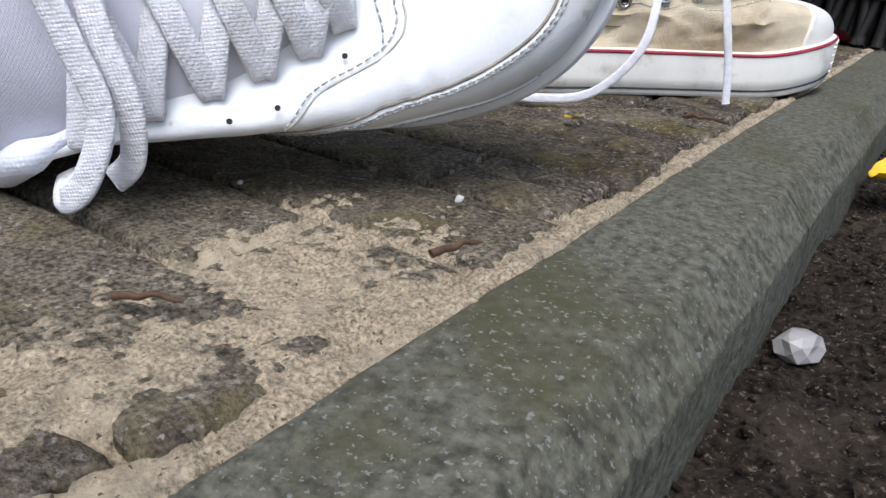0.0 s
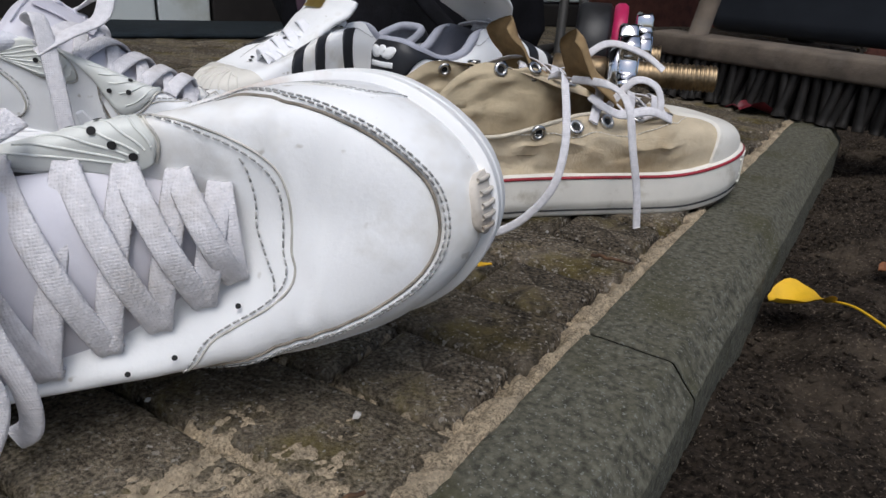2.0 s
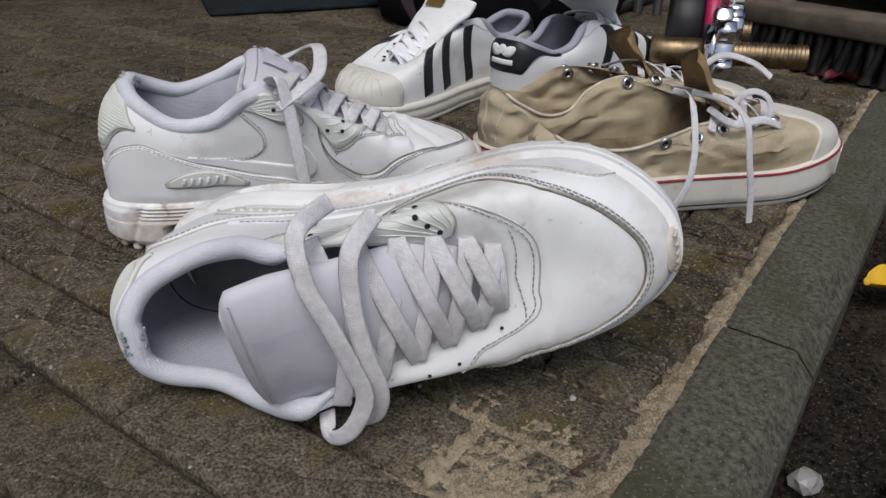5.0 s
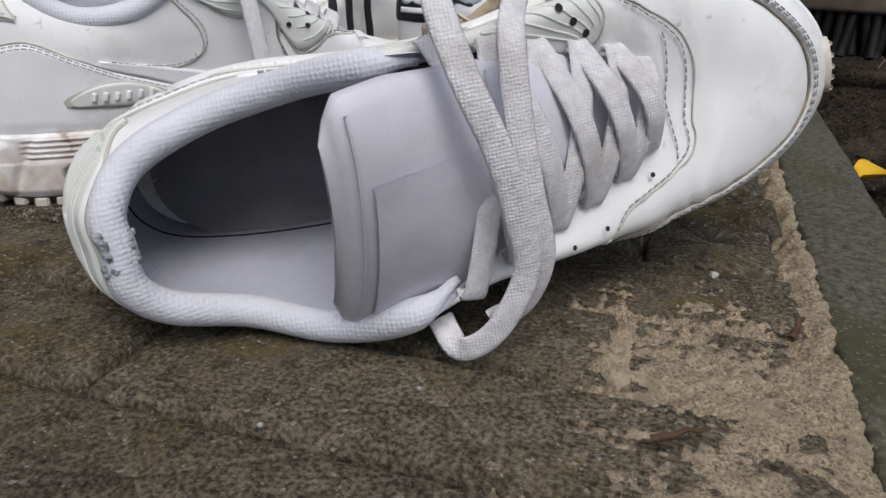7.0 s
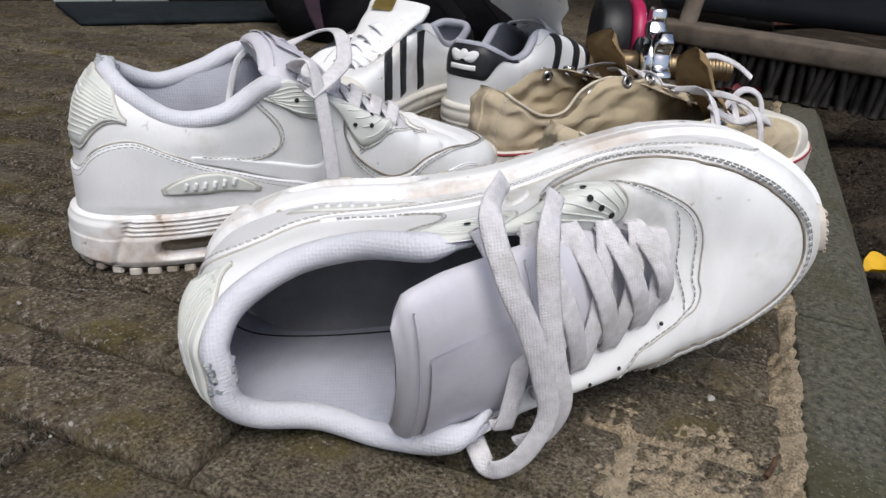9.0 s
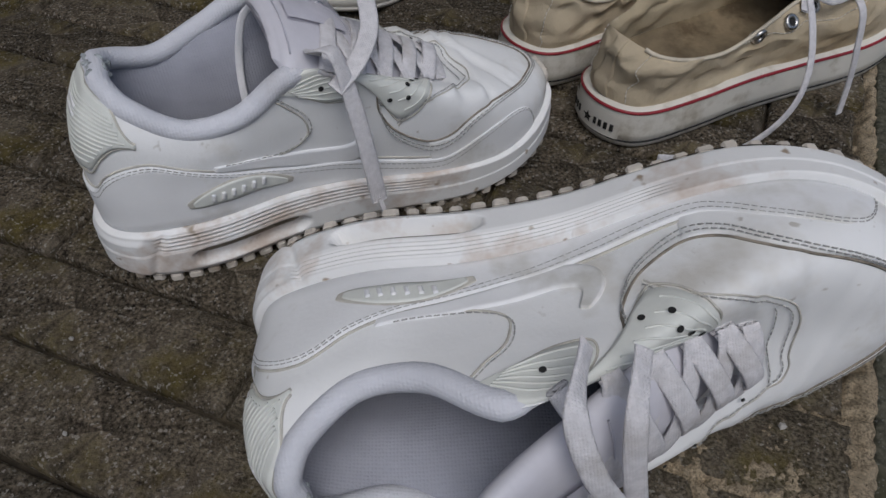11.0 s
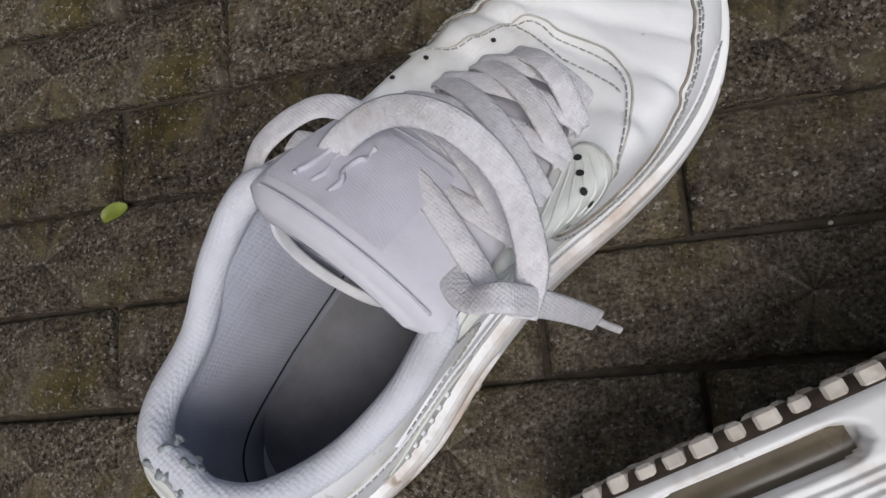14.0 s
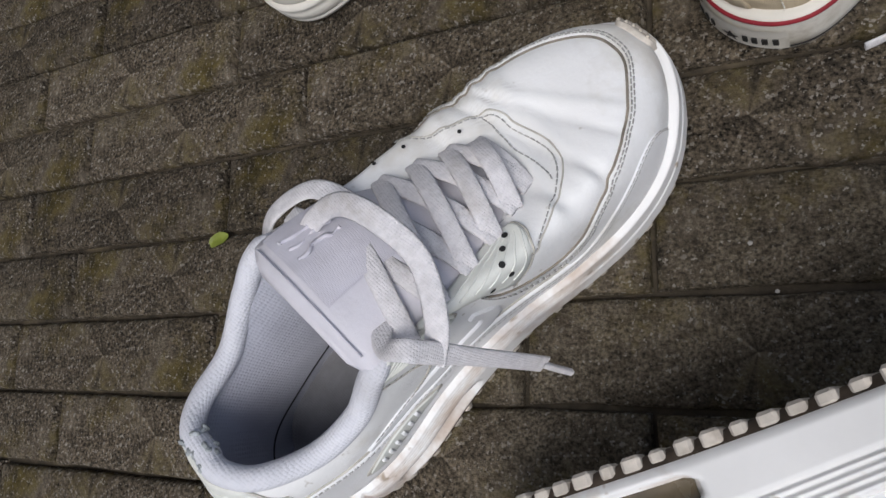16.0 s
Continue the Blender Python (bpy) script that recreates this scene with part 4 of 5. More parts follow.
shoe_b, last_b = runner("running_shoe", "worn white leather running shoe standing on brick paving", pose(-0.372, -0.031, 0, 0, 0, 49), 1.0,
                        [(0.75, 0, 0.19), (0.66, 0.0, 0.25), (0.58, 0.01, 0.31), (0.52, 0.02, 0.36), (0.45, 0.02, 0.405), (0.385, 0.014, 0.438)], 1.0, skew=(0, 0, 0.15), crease=1.05)
shoe_a, last_a = runner("running_shoe", "worn white leather running shoe lying on its side", pose(-0.268, -0.0315, 0.0265, 83.3, -10.75, 23.3), -1.0,
                        [(0.75, 0, 0.19), (0.66, 0.005, 0.25), (0.58, 0.02, 0.315), (0.49, 0.03, 0.375), (0.40, 0.035, 0.425), (0.335, 0.04, 0.462)], 7.0, L=0.2645, skew=(0.20, 0, 0.5), crease=0.45)
loose(shoe_b, [(-0.283, 0.052, 0.098), (-0.276, 0.036, 0.108), (-0.264, 0.034, 0.112), (-0.256, 0.033, 0.088), (-0.250, 0.032, 0.058), (-0.246, 0.031, 0.034)],
      [(0.3, 0.3, 0.9), (0.2, 0.2, 0.95), (0.6, 0.1, 0.8), (0.8, -0.55, 0.2), (0.75, -0.65, 0.2), (0.75, -0.65, 0.2)], 0.0082)
loose(shoe_b, [(-0.246, 0.031, 0.036), (-0.243, 0.0295, 0.029), (-0.239, 0.028, 0.020)], (0.72, -0.69, 0.3), 0.0028, 0.0026, n=12, label="clear plastic lace tip")
loose(shoe_b, [(-0.318, 0.072, 0.104), (-0.305, 0.081, 0.112), (-0.288, 0.083, 0.120), (-0.272, 0.076, 0.121), (-0.262, 0.064, 0.110), (-0.258, 0.044, 0.104), (-0.263, 0.030, 0.096)], (0.25, -0.1, 0.95), 0.0088)
loose(shoe_b, [(-0.345, 0.074, 0.094), (-0.334, 0.086, 0.103), (-0.316, 0.095, 0.102), (-0.299, 0.088, 0.097), (-0.286, 0.076, 0.096)], (0.0, 0.3, 0.95), 0.0088)
loose(shoe_a, [(-0.124, -0.068, 0.108), (-0.1205, -0.090, 0.104), (-0.111, -0.096, 0.087), (-0.1025, -0.093, 0.069), (-0.097, -0.0885, 0.050), (-0.0945, -0.085, 0.033), (-0.101, -0.088, 0.015), (-0.111, -0.090, 0.0075), (-0.120, -0.083, 0.012)],
      (0.5, -0.85, 0.15), 0.0079)
loose(shoe_a, [(-0.108, -0.060, 0.104), (-0.1045, -0.078, 0.096), (-0.1005, -0.083, 0.078), (-0.0955, -0.083, 0.056), (-0.0915, -0.079, 0.036), (-0.096, -0.077, 0.020), (-0.105, -0.078, 0.012)],
      (0.5, -0.85, 0.15), 0.0079)
loose(shoe_b, [(-0.324, 0.066, 0.108), (-0.3318, 0.0614, 0.1003), (-0.3356, 0.0563, 0.079), (-0.332, 0.0495, 0.059), (-0.3225, 0.0428, 0.0435), (-0.313, 0.043, 0.037), (-0.302, 0.047, 0.042), (-0.294, 0.053, 0.055)],
      (0.75, -0.65, 0.1), 0.0040, 0.0016, mat=LACE_B, label="thin loop hanging inside the collar")


# ---- canvas shoes ----
CAN_OUT = [(0, 0, 0), (0.02, 0.068, 0.066), (0.075, 0.105, 0.1), (0.2, 0.118, 0.11), (0.35, 0.122, 0.108), (0.5, 0.138, 0.118),
           (0.65, 0.158, 0.145), (0.76, 0.165, 0.155), (0.86, 0.15, 0.145), (0.935, 0.11, 0.115), (0.985, 0.052, 0.062), (1.0, -0.008, 0)]
CAN_OPEN = [(0.05, 0, 0.232, 0, 0.232), (0.055, 0.05, 0.230, 0.05, 0.230), (0.085, 0.085, 0.214, 0.08, 0.220), (0.16, 0.105, 0.196, 0.10, 0.225),
            (0.235, 0.112, 0.192, 0.112, 0.285), (0.31, 0.108, 0.200, 0.112, 0.318), (0.41, 0.092, 0.220, 0.098, 0.292), (0.51, 0.074, 0.230, 0.08, 0.258),
            (0.60, 0.058, 0.226, 0.06, 0.234), (0.66, 0.042, 0.218, 0.042, 0.222), (0.69, 0.02, 0.212, 0.02, 0.214), (0.70, 0, 0.210, 0, 0.210)]
# the other shoe keeps both sides up, its inner side sagging behind the heel
CAN_OPEN_LEFT = [(0.05, 0, 0.262, 0, 0.262), (0.055, 0.05, 0.258, 0.05, 0.258), (0.085, 0.085, 0.240, 0.08, 0.236), (0.16, 0.105, 0.215, 0.10, 0.200),
                 (0.235, 0.11, 0.235, 0.106, 0.205), (0.31, 0.108, 0.275, 0.10, 0.262), (0.41, 0.092, 0.272, 0.088, 0.285), (0.51, 0.074, 0.250, 0.074, 0.262),
                 (0.60, 0.058, 0.230, 0.058, 0.236), (0.66, 0.042, 0.218, 0.042, 0.222), (0.69, 0.02, 0.212, 0.02, 0.214), (0.70, 0, 0.210, 0, 0.210)]


def can_top(x):
    return 0.100 + 0.040 * smooth01(x, 0.66, 1.02)


def can_low(x):
    return 0.042 * smooth01(x, 0.70, 1.05)


def canvas_shoe(label, m, mirror, seed):
    L = 0.270
    last = Last(L, CAN_OUT, CAN_OPEN if mirror > 0 else CAN_OPEN_LEFT, can_top, can_low, mirror, puff=0.006, crumple=0.0062, seed=seed, rise=0.9, lead=0.6)
    last.folds = 1.0
    ob = thing("canvas_shoe", label, "shoe", m, "pair of beige canvas shoes")
    part("upper", *last.skin(200, 34), CANVAS, ob)
    part("lining", *last.inside(0.0022), CANVAS_LINE, ob, "dull beige canvas lining")
    part("insole", *last.insole(0.125), CANVAS_FLOOR, ob)
    rim = last.at(np.linspace(1.2, 9.4, 90), np.full(90, 0.995), 0.0004) if mirror > 0 else last.at(np.linspace(20.8, 12.6, 90), np.full(90, 0.995), 0.0004)
    part("piping", *tube(rim, 0.0013, 8), PIPING, ob, "pale folded rim")
    prof = [(0, -0.001), (0.02, 0.0012), (0.12, 0.0016), (0.2, 0.0016), (0.24, 0.0026), (0.4, 0.0026), (0.44, 0.0026), (0.7, 0.0024), (0.86, 0.002), (0.97, 0.0018), (1.0, -0.001), (1.02, -0.008)]
    sole = part("sole", *last.sole(prof, 240), RUBBER, ob, "scuffed cream rubber sole")
    for h0, h1, g, mt, lb in ((0.90, 0.985, 0.0026, RED, "red pinstripe"), (0.13, 0.19, 0.0023, BLACKR, "black pinstripe")):
        s = np.linspace(0, 22, 220, endpoint=False)
        e, nrm = last.edge(s)
        x = e[:, 0] / L
        lo, hi = can_low(x) * L, can_top(x) * L
        hh = np.linspace(h0, h1, 4)
        gg = np.array([g - 0.0012, g, g, g - 0.0012])
        p = e[:, None] + nrm[:, None] * gg[None, :, None]
        part("pinstripe", last.flip(np.concatenate([p, (lo[:, None] + (hi - lo)[:, None] * hh[None])[..., None]], -1)).reshape(-1, 3), grid_faces(220, 4, True), mt, sole, lb)
    part("toe_cap", *last.pad(7.5, 14.5, 0.0, lambda u: 0.03 + 0.77 * math.sin(math.pi * u) ** 0.7, 0.0018, 80, 24), RUBBER, ob, "white rubber toe cap")
    # diamond relief of the toe bumper
    knobs = []
    for row, h in enumerate(np.linspace(0.22, 0.86, 8)):
        for q in np.arange(8.95, 13.05, 0.085):
            e, nrm = last.edge(np.array(q + 0.0425 * (row % 2)), 0.0026)
            x = e[0] / L
            z = float(can_low(x) + (can_top(x) - can_low(x)) * h) * L
            rot = Matrix.Translation((e[0], e[1] * mirror, z)) @ Matrix.Rotation(math.atan2(nrm[1] * mirror, nrm[0]), 4, "Z") @ Matrix.Rotation(radians(45), 4, "X")
            knobs.append(turned(box(0.0012, 0.0018, 0.0018, 0), rot))
    part("toe_bumper", *join(*knobs), RUBBER, sole, "diamond-textured rubber bumper", False)
    # heel patch with a star and bars
    e0 = 0.0036
    pt = []
    for q in np.linspace(-1.05, 1.05, 16):
        e, nrm = last.edge(np.array(q), e0)
        pt += [(e[0], e[1] * mirror, 0.22 * can_top(0) * L), (e[0], e[1] * mirror, 0.80 * can_top(0) * L)]
    hp = part("heel_patch", pt, grid_faces(16, 2), RUBBER, ob, "rubber heel label")
    bars = []
    for q, w_, h_ in ((-0.82, 0.0022, 0.6), (-0.62, 0.0016, 0.6), (-0.45, 0.0016, 0.6), (0.28, 0.002, 0.6), (0.45, 0.0022, 0.6), (0.63, 0.0022, 0.6), (0.82, 0.0022, 0.6)):
        e, nrm = last.edge(np.array(q * 1.0), 0.0042)
        rot = Matrix.Translation((e[0], e[1] * mirror, 0.5 * can_top(0) * L)) @ Matrix.Rotation(math.atan2(nrm[1] * mirror, nrm[0]), 4, "Z")
        bars.append(turned(box(0.0006, w_, 0.0075 * h_, 0), rot))
    star = [(math.sin(k * math.pi / 5) * (0.0042 if k % 2 == 0 else 0.0018), math.cos(k * math.pi / 5) * (0.0042 if k % 2 == 0 else 0.0018)) for k in range(10)]
    e, nrm = last.edge(np.array(0.0), 0.0045)
    bars.append(([(e[0], a, b + 0.5 * can_top(0) * L) for a, b in star] + [(e[0], 0, 0.5 * can_top(0) * L)], [(k, (k + 1) % 10, 10) for k in range(10)]))
    for bar in bars:
        part("label_mark", *bar, BLACKR, hp, "worn dark print", False)
    part("heel_strip", *last.pad(-0.35, 0.35, 0.0, 0.98, 0.0012, 8, 24), CANVAS, ob, "canvas heel strip")
    seams = []
    for f in ((lambda q: q), (lambda q: 22 - q)):
        seams += [[(f(4.6), 0.98), (f(5.0), 0.75), (f(6.0), 0.62), (f(7.5), 0.66), (f(9.0), 0.72)], [(f(1.0), 0.0), (f(1.4), 0.5), (f(1.6), 0.98)]]
        for q in np.linspace(4.9, 9.1, 6):
            eye = part("eyelet", *last.dot(f(q), 0.86, 0.0052, 0.0012, 18, 0.0022), STEEL, ob, "nickel eyelet")
            part("hole", *last.dot(f(q), 0.86, 0.0026, 0.0009), HOLE, eye)
            back = part("eyelet", *last.dot(f(q), 0.86, 0.0052, -0.0032, 18, 0.0022), STEEL, ob, "nickel eyelet")
            part("hole", *last.dot(f(q), 0.86, 0.0026, -0.0029), HOLE, back)
    for q in seams:
        part("stitching", *last.dashes(q, 0.0006), RUBBER, ob, "pale stitching")
    tp = [(x * L, 0, z * L) for x, z in ((0.74, 0.19), (0.66, 0.225), (0.60, 0.26), (0.55, 0.305), (0.51, 0.355), (0.485, 0.40))]
    v, f = tongue_form(tp, [0.11 * L, 0.12 * L, 0.13 * L, 0.14 * L, 0.14 * L, 0.10 * L], 0.012 * L, bend=0.03 * L)
    part("tongue", wobble(v, 40, 0.006, seed) * [1, mirror, 1], f, CANVAS_IN, ob, "frayed brown canvas tongue")
    up = np.array([0.4, 0, 0.9])
    qs = np.linspace(9.1, 5.2, 5)
    lat = [last.at(np.array(q), np.array(0.86), 0.002) for q in qs]
    med = [last.at(np.array(22 - q), np.array(0.86), 0.002) for q in qs]
    for k in range(4):
        for a, b, h in ((lat[k], med[k + 1], 0.006), (med[k], lat[k + 1], 0.009)):
            if k < 3:
                part("lace", *ribbon([a, (2 * a + b) / 3 + up * h, (a + 2 * b) / 3 + up * h, b], up, 0.0065, 0.0014), LACE, ob)
    return ob, last


shoe_e, last_e = canvas_shoe("dirty beige canvas shoe with red pinstripe beside kerb", pose(-0.170, 0.172, 0, 0, 0, 53), 1.0, 3.0)
shoe_f, last_f = canvas_shoe("dirty beige canvas shoe with crumpled collar", pose(-0.236, 0.212, 0, 0, 0, 57), -1.0, 8.0)
loose(shoe_e, [(-0.10, 0.262, 0.082), (-0.082, 0.238, 0.088), (-0.071, 0.22, 0.084), (-0.060, 0.203, 0.056), (-0.062, 0.193, 0.03), (-0.08, 0.18, 0.008), (-0.105, 0.166, 0.003), (-0.125, 0.158, 0.003)],
      (0.7, -0.7, 0.15), 0.0050, 0.0013)
loose(shoe_e, [(-0.09, 0.275, 0.08), (-0.062, 0.262, 0.082), (-0.042, 0.245, 0.076), (-0.034, 0.243, 0.05), (-0.029, 0.247, 0.025), (-0.026, 0.249, 0.002)], (0.7, -0.7, 0.15), 0.0050, 0.0013)
loose(shoe_e, [(-0.066, 0.283, 0.066), (-0.055, 0.292, 0.082), (-0.043, 0.300, 0.079), (-0.038, 0.299, 0.066), (-0.046, 0.292, 0.06)], (0.6, -0.5, 0.5), 0.005)
loose(shoe_e, [(-0.075, 0.27, 0.072), (-0.055, 0.27, 0.064), (-0.04, 0.285, 0.066), (-0.03, 0.30, 0.06)], (0.6, -0.5, 0.5), 0.006)
loose(shoe_e, [(-0.10, 0.30, 0.085), (-0.085, 0.315, 0.1), (-0.065, 0.33, 0.095), (-0.05, 0.335, 0.085)], (0.6, -0.5, 0.5), 0.005)


# ---- striped shoes ----
STR_OUT = [(0, 0, 0), (0.02, 0.072, 0.07), (0.08, 0.115, 0.11), (0.2, 0.128, 0.12), (0.35, 0.13, 0.115), (0.5, 0.145, 0.125),
           (0.65, 0.168, 0.155), (0.76, 0.176, 0.165), (0.86, 0.16, 0.155), (0.935, 0.115, 0.12), (0.985, 0.055, 0.065), (1.0, -0.006, 0)]
STR_OPEN = [(0.04, 0, 0.285, 0, 0.285), (0.048, 0.055, 0.282, 0.055, 0.282), (0.09, 0.085, 0.262, 0.085, 0.262), (0.19, 0.098, 0.228, 0.098, 0.228),
            (0.30, 0.1, 0.245, 0.1, 0.245), (0.39, 0.09, 0.315, 0.09, 0.315), (0.49, 0.068, 0.300, 0.068, 0.300), (0.57, 0.06, 0.265, 0.06, 0.265),
            (0.64, 0.052, 0.228, 0.052, 0.228), (0.685, 0.04, 0.204, 0.04, 0.204), (0.705, 0.02, 0.192, 0.02, 0.192), (0.71, 0, 0.190, 0, 0.190)]


def str_top(x):
    return 0.082 + 0.012 * smooth01(x, 0.85, 1.0)


def str_low(x):
    return 0.03 * smooth01(x, 0.75, 1.05)


def striped_shoe(label, m, mirror, tongue, lace_mat, wide=0.26):
    L = 0.272
    last = Last(L, STR_OUT, STR_OPEN, str_top, str_low, mirror, puff=0.012, crumple=0.0012, seed=2.0, rise=0.95, lead=0.6)
    ob = thing("striped_shoe", label, "shoe", m, "pair of white shoes with black stripes")
    part("upper", *last.skin(170, 28), LEATHER, ob)
    part("lining", *last.inside(0.0022), LINING, ob, "grey cloth lining")
    part("insole", *last.insole(0.125), INSOLE, ob)
    part("collar", *last.collar(-5.2, 5.2, 0.0045), LINING, ob, "padded collar")
    prof = [(0, -0.002), (0.04, 0.001), (0.2, 0.0018), (0.24, 0.0008), (0.3, 0.002), (0.62, 0.002), (0.7, 0.0008), (0.78, 0.002), (0.92, 0.002), (1.0, -0.002)]
    part("sole", *last.sole(prof, 220), RUBBER, ob, "cream rubber cup sole")
    shell = part("shell_toe", *last.pad(7.8, 14.2, 0.0, lambda u: 0.05 + 0.64 * math.sin(math.pi * u) ** 0.5, 0.0022, 60, 20), RUBBER, ob, "ribbed rubber shell toe")
    ribs = [last.line([(q, 0.12), (q + (11 - q) * 0.15, 0.35), (q + (11 - q) * 0.3, 0.6 * math.sin(math.pi * (q - 7.8) / 6.4) ** 0.5)], 0.0022, 0.0008, 20) for q in np.linspace(8.8, 13.2, 11)]
    part("shell_ribs", *join(*ribs), RUBBER, shell)
    for f in ((lambda q: q), (lambda q: 22 - q)):
        for q in (5.0, 5.95, 6.85):
            part("side_stripe", *last.stroke([(f(q - 0.3), 0.02), (f(q), 0.36), (f(q + 0.22), 0.78)], 0.0125, 0.0010, 24, 6), BLACKL, ob, "black leather stripe")
        part("stitching", *join(*[last.dashes([(f(4.4), 0.95), (f(4.6), 0.8), (f(6), 0.79), (f(7.5), 0.76), (f(8.8), 0.74)], 0.0008)]), STITCH, ob)
    tab = part("heel_tab", *last.pad(-3.2, 3.2, lambda u: 0.20 + 0.58 * float(smooth01(abs(2 * u - 1), 0.35, 0.85)), 0.985, 0.0014, 60, 18), BLACKL, ob, "black leather heel tab")
    petal = lambda u: 0.001 + 0.0085 * math.sin(math.pi * u)
    leaf = [last.stroke([(0, 0.44), (0, 0.56), (0, 0.72)], petal, 0.0026, 16, 4)]
    for k in (1, -1):
        leaf.append(last.stroke([(0.08 * k, 0.44), (0.40 * k, 0.52), (0.78 * k, 0.64)], petal, 0.0026, 16, 4))
    leaf.append(last.stroke([(-0.75, 0.33), (0, 0.325), (0.75, 0.33)], 0.0050, 0.0024, 14, 4))
    part("tab_mark", *join(*leaf), LEATHER, tab, "white leaf mark and bar")
    tp = [(x * L, y * L * mirror, z * L) for x, y, z in tongue]
    tg = part("tongue", *tongue_form(tp, [0.12 * L, 0.18 * L, 0.22 * L, 0.96 * wide * L, wide * L, 0.96 * wide * L], 0.03 * L, bend=0.008 * L), LEATHER, ob, "white leather tongue")
    c = spline(tp, 30)
    t = unit(np.gradient(c, axis=0))
    nrm = np.stack([-t[:, 2], 0 * t[:, 0], t[:, 0]], 1)
    nrm = np.where(nrm[:, 2:] < 0, -nrm, nrm)
    pv = np.array([c[i] + nrm[i] * 0.0205 * L + np.array([0, k * 0.045 * L - 0.045 * L * mirror, 0]) for i in range(16, 28) for k in np.linspace(-1, 1, 5)])
    part("tongue_label", *join((pv, grid_faces(12, 5)), (pv + np.repeat(nrm[16:28], 5, 0) * -0.003, grid_faces(12, 5))), GOLD, tg, "gold foil label")
    qs = [9.6, 9.0, 8.35, 7.7, 7.0, 6.3, 5.6]
    up = np.array([0.42, 0, 0.9])
    lat = [last.at(np.array(q), np.array(0.93), 0.0022) for q in qs]
    med = [last.at(np.array(22 - q), np.array(0.93), 0.0022) for q in qs]
    for q in qs:
        for f in (q, 22 - q):
            part("eyelet", *last.dot(f, 0.86, 0.0018, 0.0014), HOLE, ob)
    for k in range(6):
        for a, b, h in ((lat[k], med[k + 1], 0.006), (med[k], lat[k + 1], 0.009)):
            part("lace", *ribbon([a - up * 0.003, a, (2 * a + b) / 3 + up * h, (a + 2 * b) / 3 + up * h, b, b - up * 0.003], up, 0.0088, 0.0018), lace_mat, ob)
    return ob, last


shoe_c, last_c = striped_shoe("white leather shoe with black stripes and gold tongue label", pose(-0.362, 0.497, 0, 0, 0, 261), 1.0,
                              [(0.72, 0, 0.20), (0.62, 0, 0.26), (0.54, 0, 0.32), (0.49, 0, 0.345), (0.465, 0, 0.372), (0.45, 0, 0.392)], LACE_B)
shoe_d, last_d = striped_shoe("white leather shoe with black heel tab and tall tongue", pose(-0.300, 0.345, 0.0, 0, 0, 79), 1.0,
                              [(0.72, 0, 0.20), (0.62, 0, 0.27), (0.53, 0, 0.34), (0.45, 0, 0.40), (0.36, -0.015, 0.46), (0.28, -0.03, 0.515)], LACE, 0.36)


# ---- behind the shoes: dumbbell bars, broom, bag, bin, walls ----
def lathe(profile, sides=40, axis="x"):
    """A turned form: profile of (along, radius)."""
    th = np.linspace(0, 2 * np.pi, sides, endpoint=False)
    v = np.array([(a, r * math.cos(t), r * math.sin(t)) for a, r in profile for t in th])
    k = len(profile)
    return v, grid_faces(k, sides, False, True) + [list(range(sides)), list(range((k - 1) * sides, k * sides))[::-1]]


def star_nut(r0, r1, thick):
    """A six-lobed collar nut."""
    th = np.linspace(0, 2 * np.pi, 96, endpoint=False)
    r = r0 + (r1 - r0) * np.clip(np.cos(6 * th) * 1.6 + 0.2, 0, 1)
    rings = [(0, 0.3), (0, 0.93), (0.12, 1.0), (0.88, 1.0), (1, 0.93), (1, 0.3)]
    v = np.array([(a * thick, r[i] * k * math.cos(t), r[i] * k * math.sin(t)) for a, k in rings for i, t in enumerate(th)])
    return v, grid_faces(6, 96, False, True)


def threaded(length, r, pitch=0.0042):
    prof = [(0, r * 0.6)]
    x = 0.0
    while x < length:
        prof += [(x + 0.0008, r * 0.9), (x + pitch * 0.5, r), (x + pitch - 0.0006, r * 0.9)]
        x += pitch
    return lathe(prof + [(length, r * 0.6)], 28)


def dumbbell(label, m, grip_mat, disc, thread=0.085):
    ob = thing("dumbbell_bar", label, "dumbbell", m, "dumbbell bars")
    part("thread", *threaded(thread, 0.0135), BRASS, ob, "brassy worn screw thread")
    nut = part("star_nut", *turned(star_nut(0.034, 0.048, 0.019), Matrix.Translation((-0.012, 0, 0))), CHROME, ob, "chrome star collar nut")
    part("nut_ring", *lathe([(-0.020, 0.017), (-0.020, 0.029), (-0.012, 0.031), (0.008, 0.031), (0.010, 0.017)]), CHROME, nut)
    part("grip", *lathe([(-0.075, 0.012), (-0.073, 0.0145), (-0.022, 0.0145), (-0.02, 0.012)]), grip_mat, ob)
    if disc:
        part("seal_ring", *lathe([(-0.036, 0.02), (-0.036, 0.052), (-0.032, 0.055), (-0.025, 0.055), (-0.021, 0.052), (-0.021, 0.02)], 48), PINK, ob, "pink rubber ring")
        part("weight_disc", *lathe([(-0.075, 0.02), (-0.075, 0.05), (-0.07, 0.054), (-0.041, 0.054), (-0.037, 0.05), (-0.037, 0.02)], 48), PLATE, ob, "black vinyl weight disc")
    return ob


dumbbell("dumbbell bar with chrome star nut on paving", pose(-0.150, 0.560, 0.048, 12, 0, 24), BRASS, False)
dumbbell("dumbbell bar with pink ring and black disc", pose(-0.165, 0.650, 0.055, 40, 0, 20), BRASS, True, 0.02)

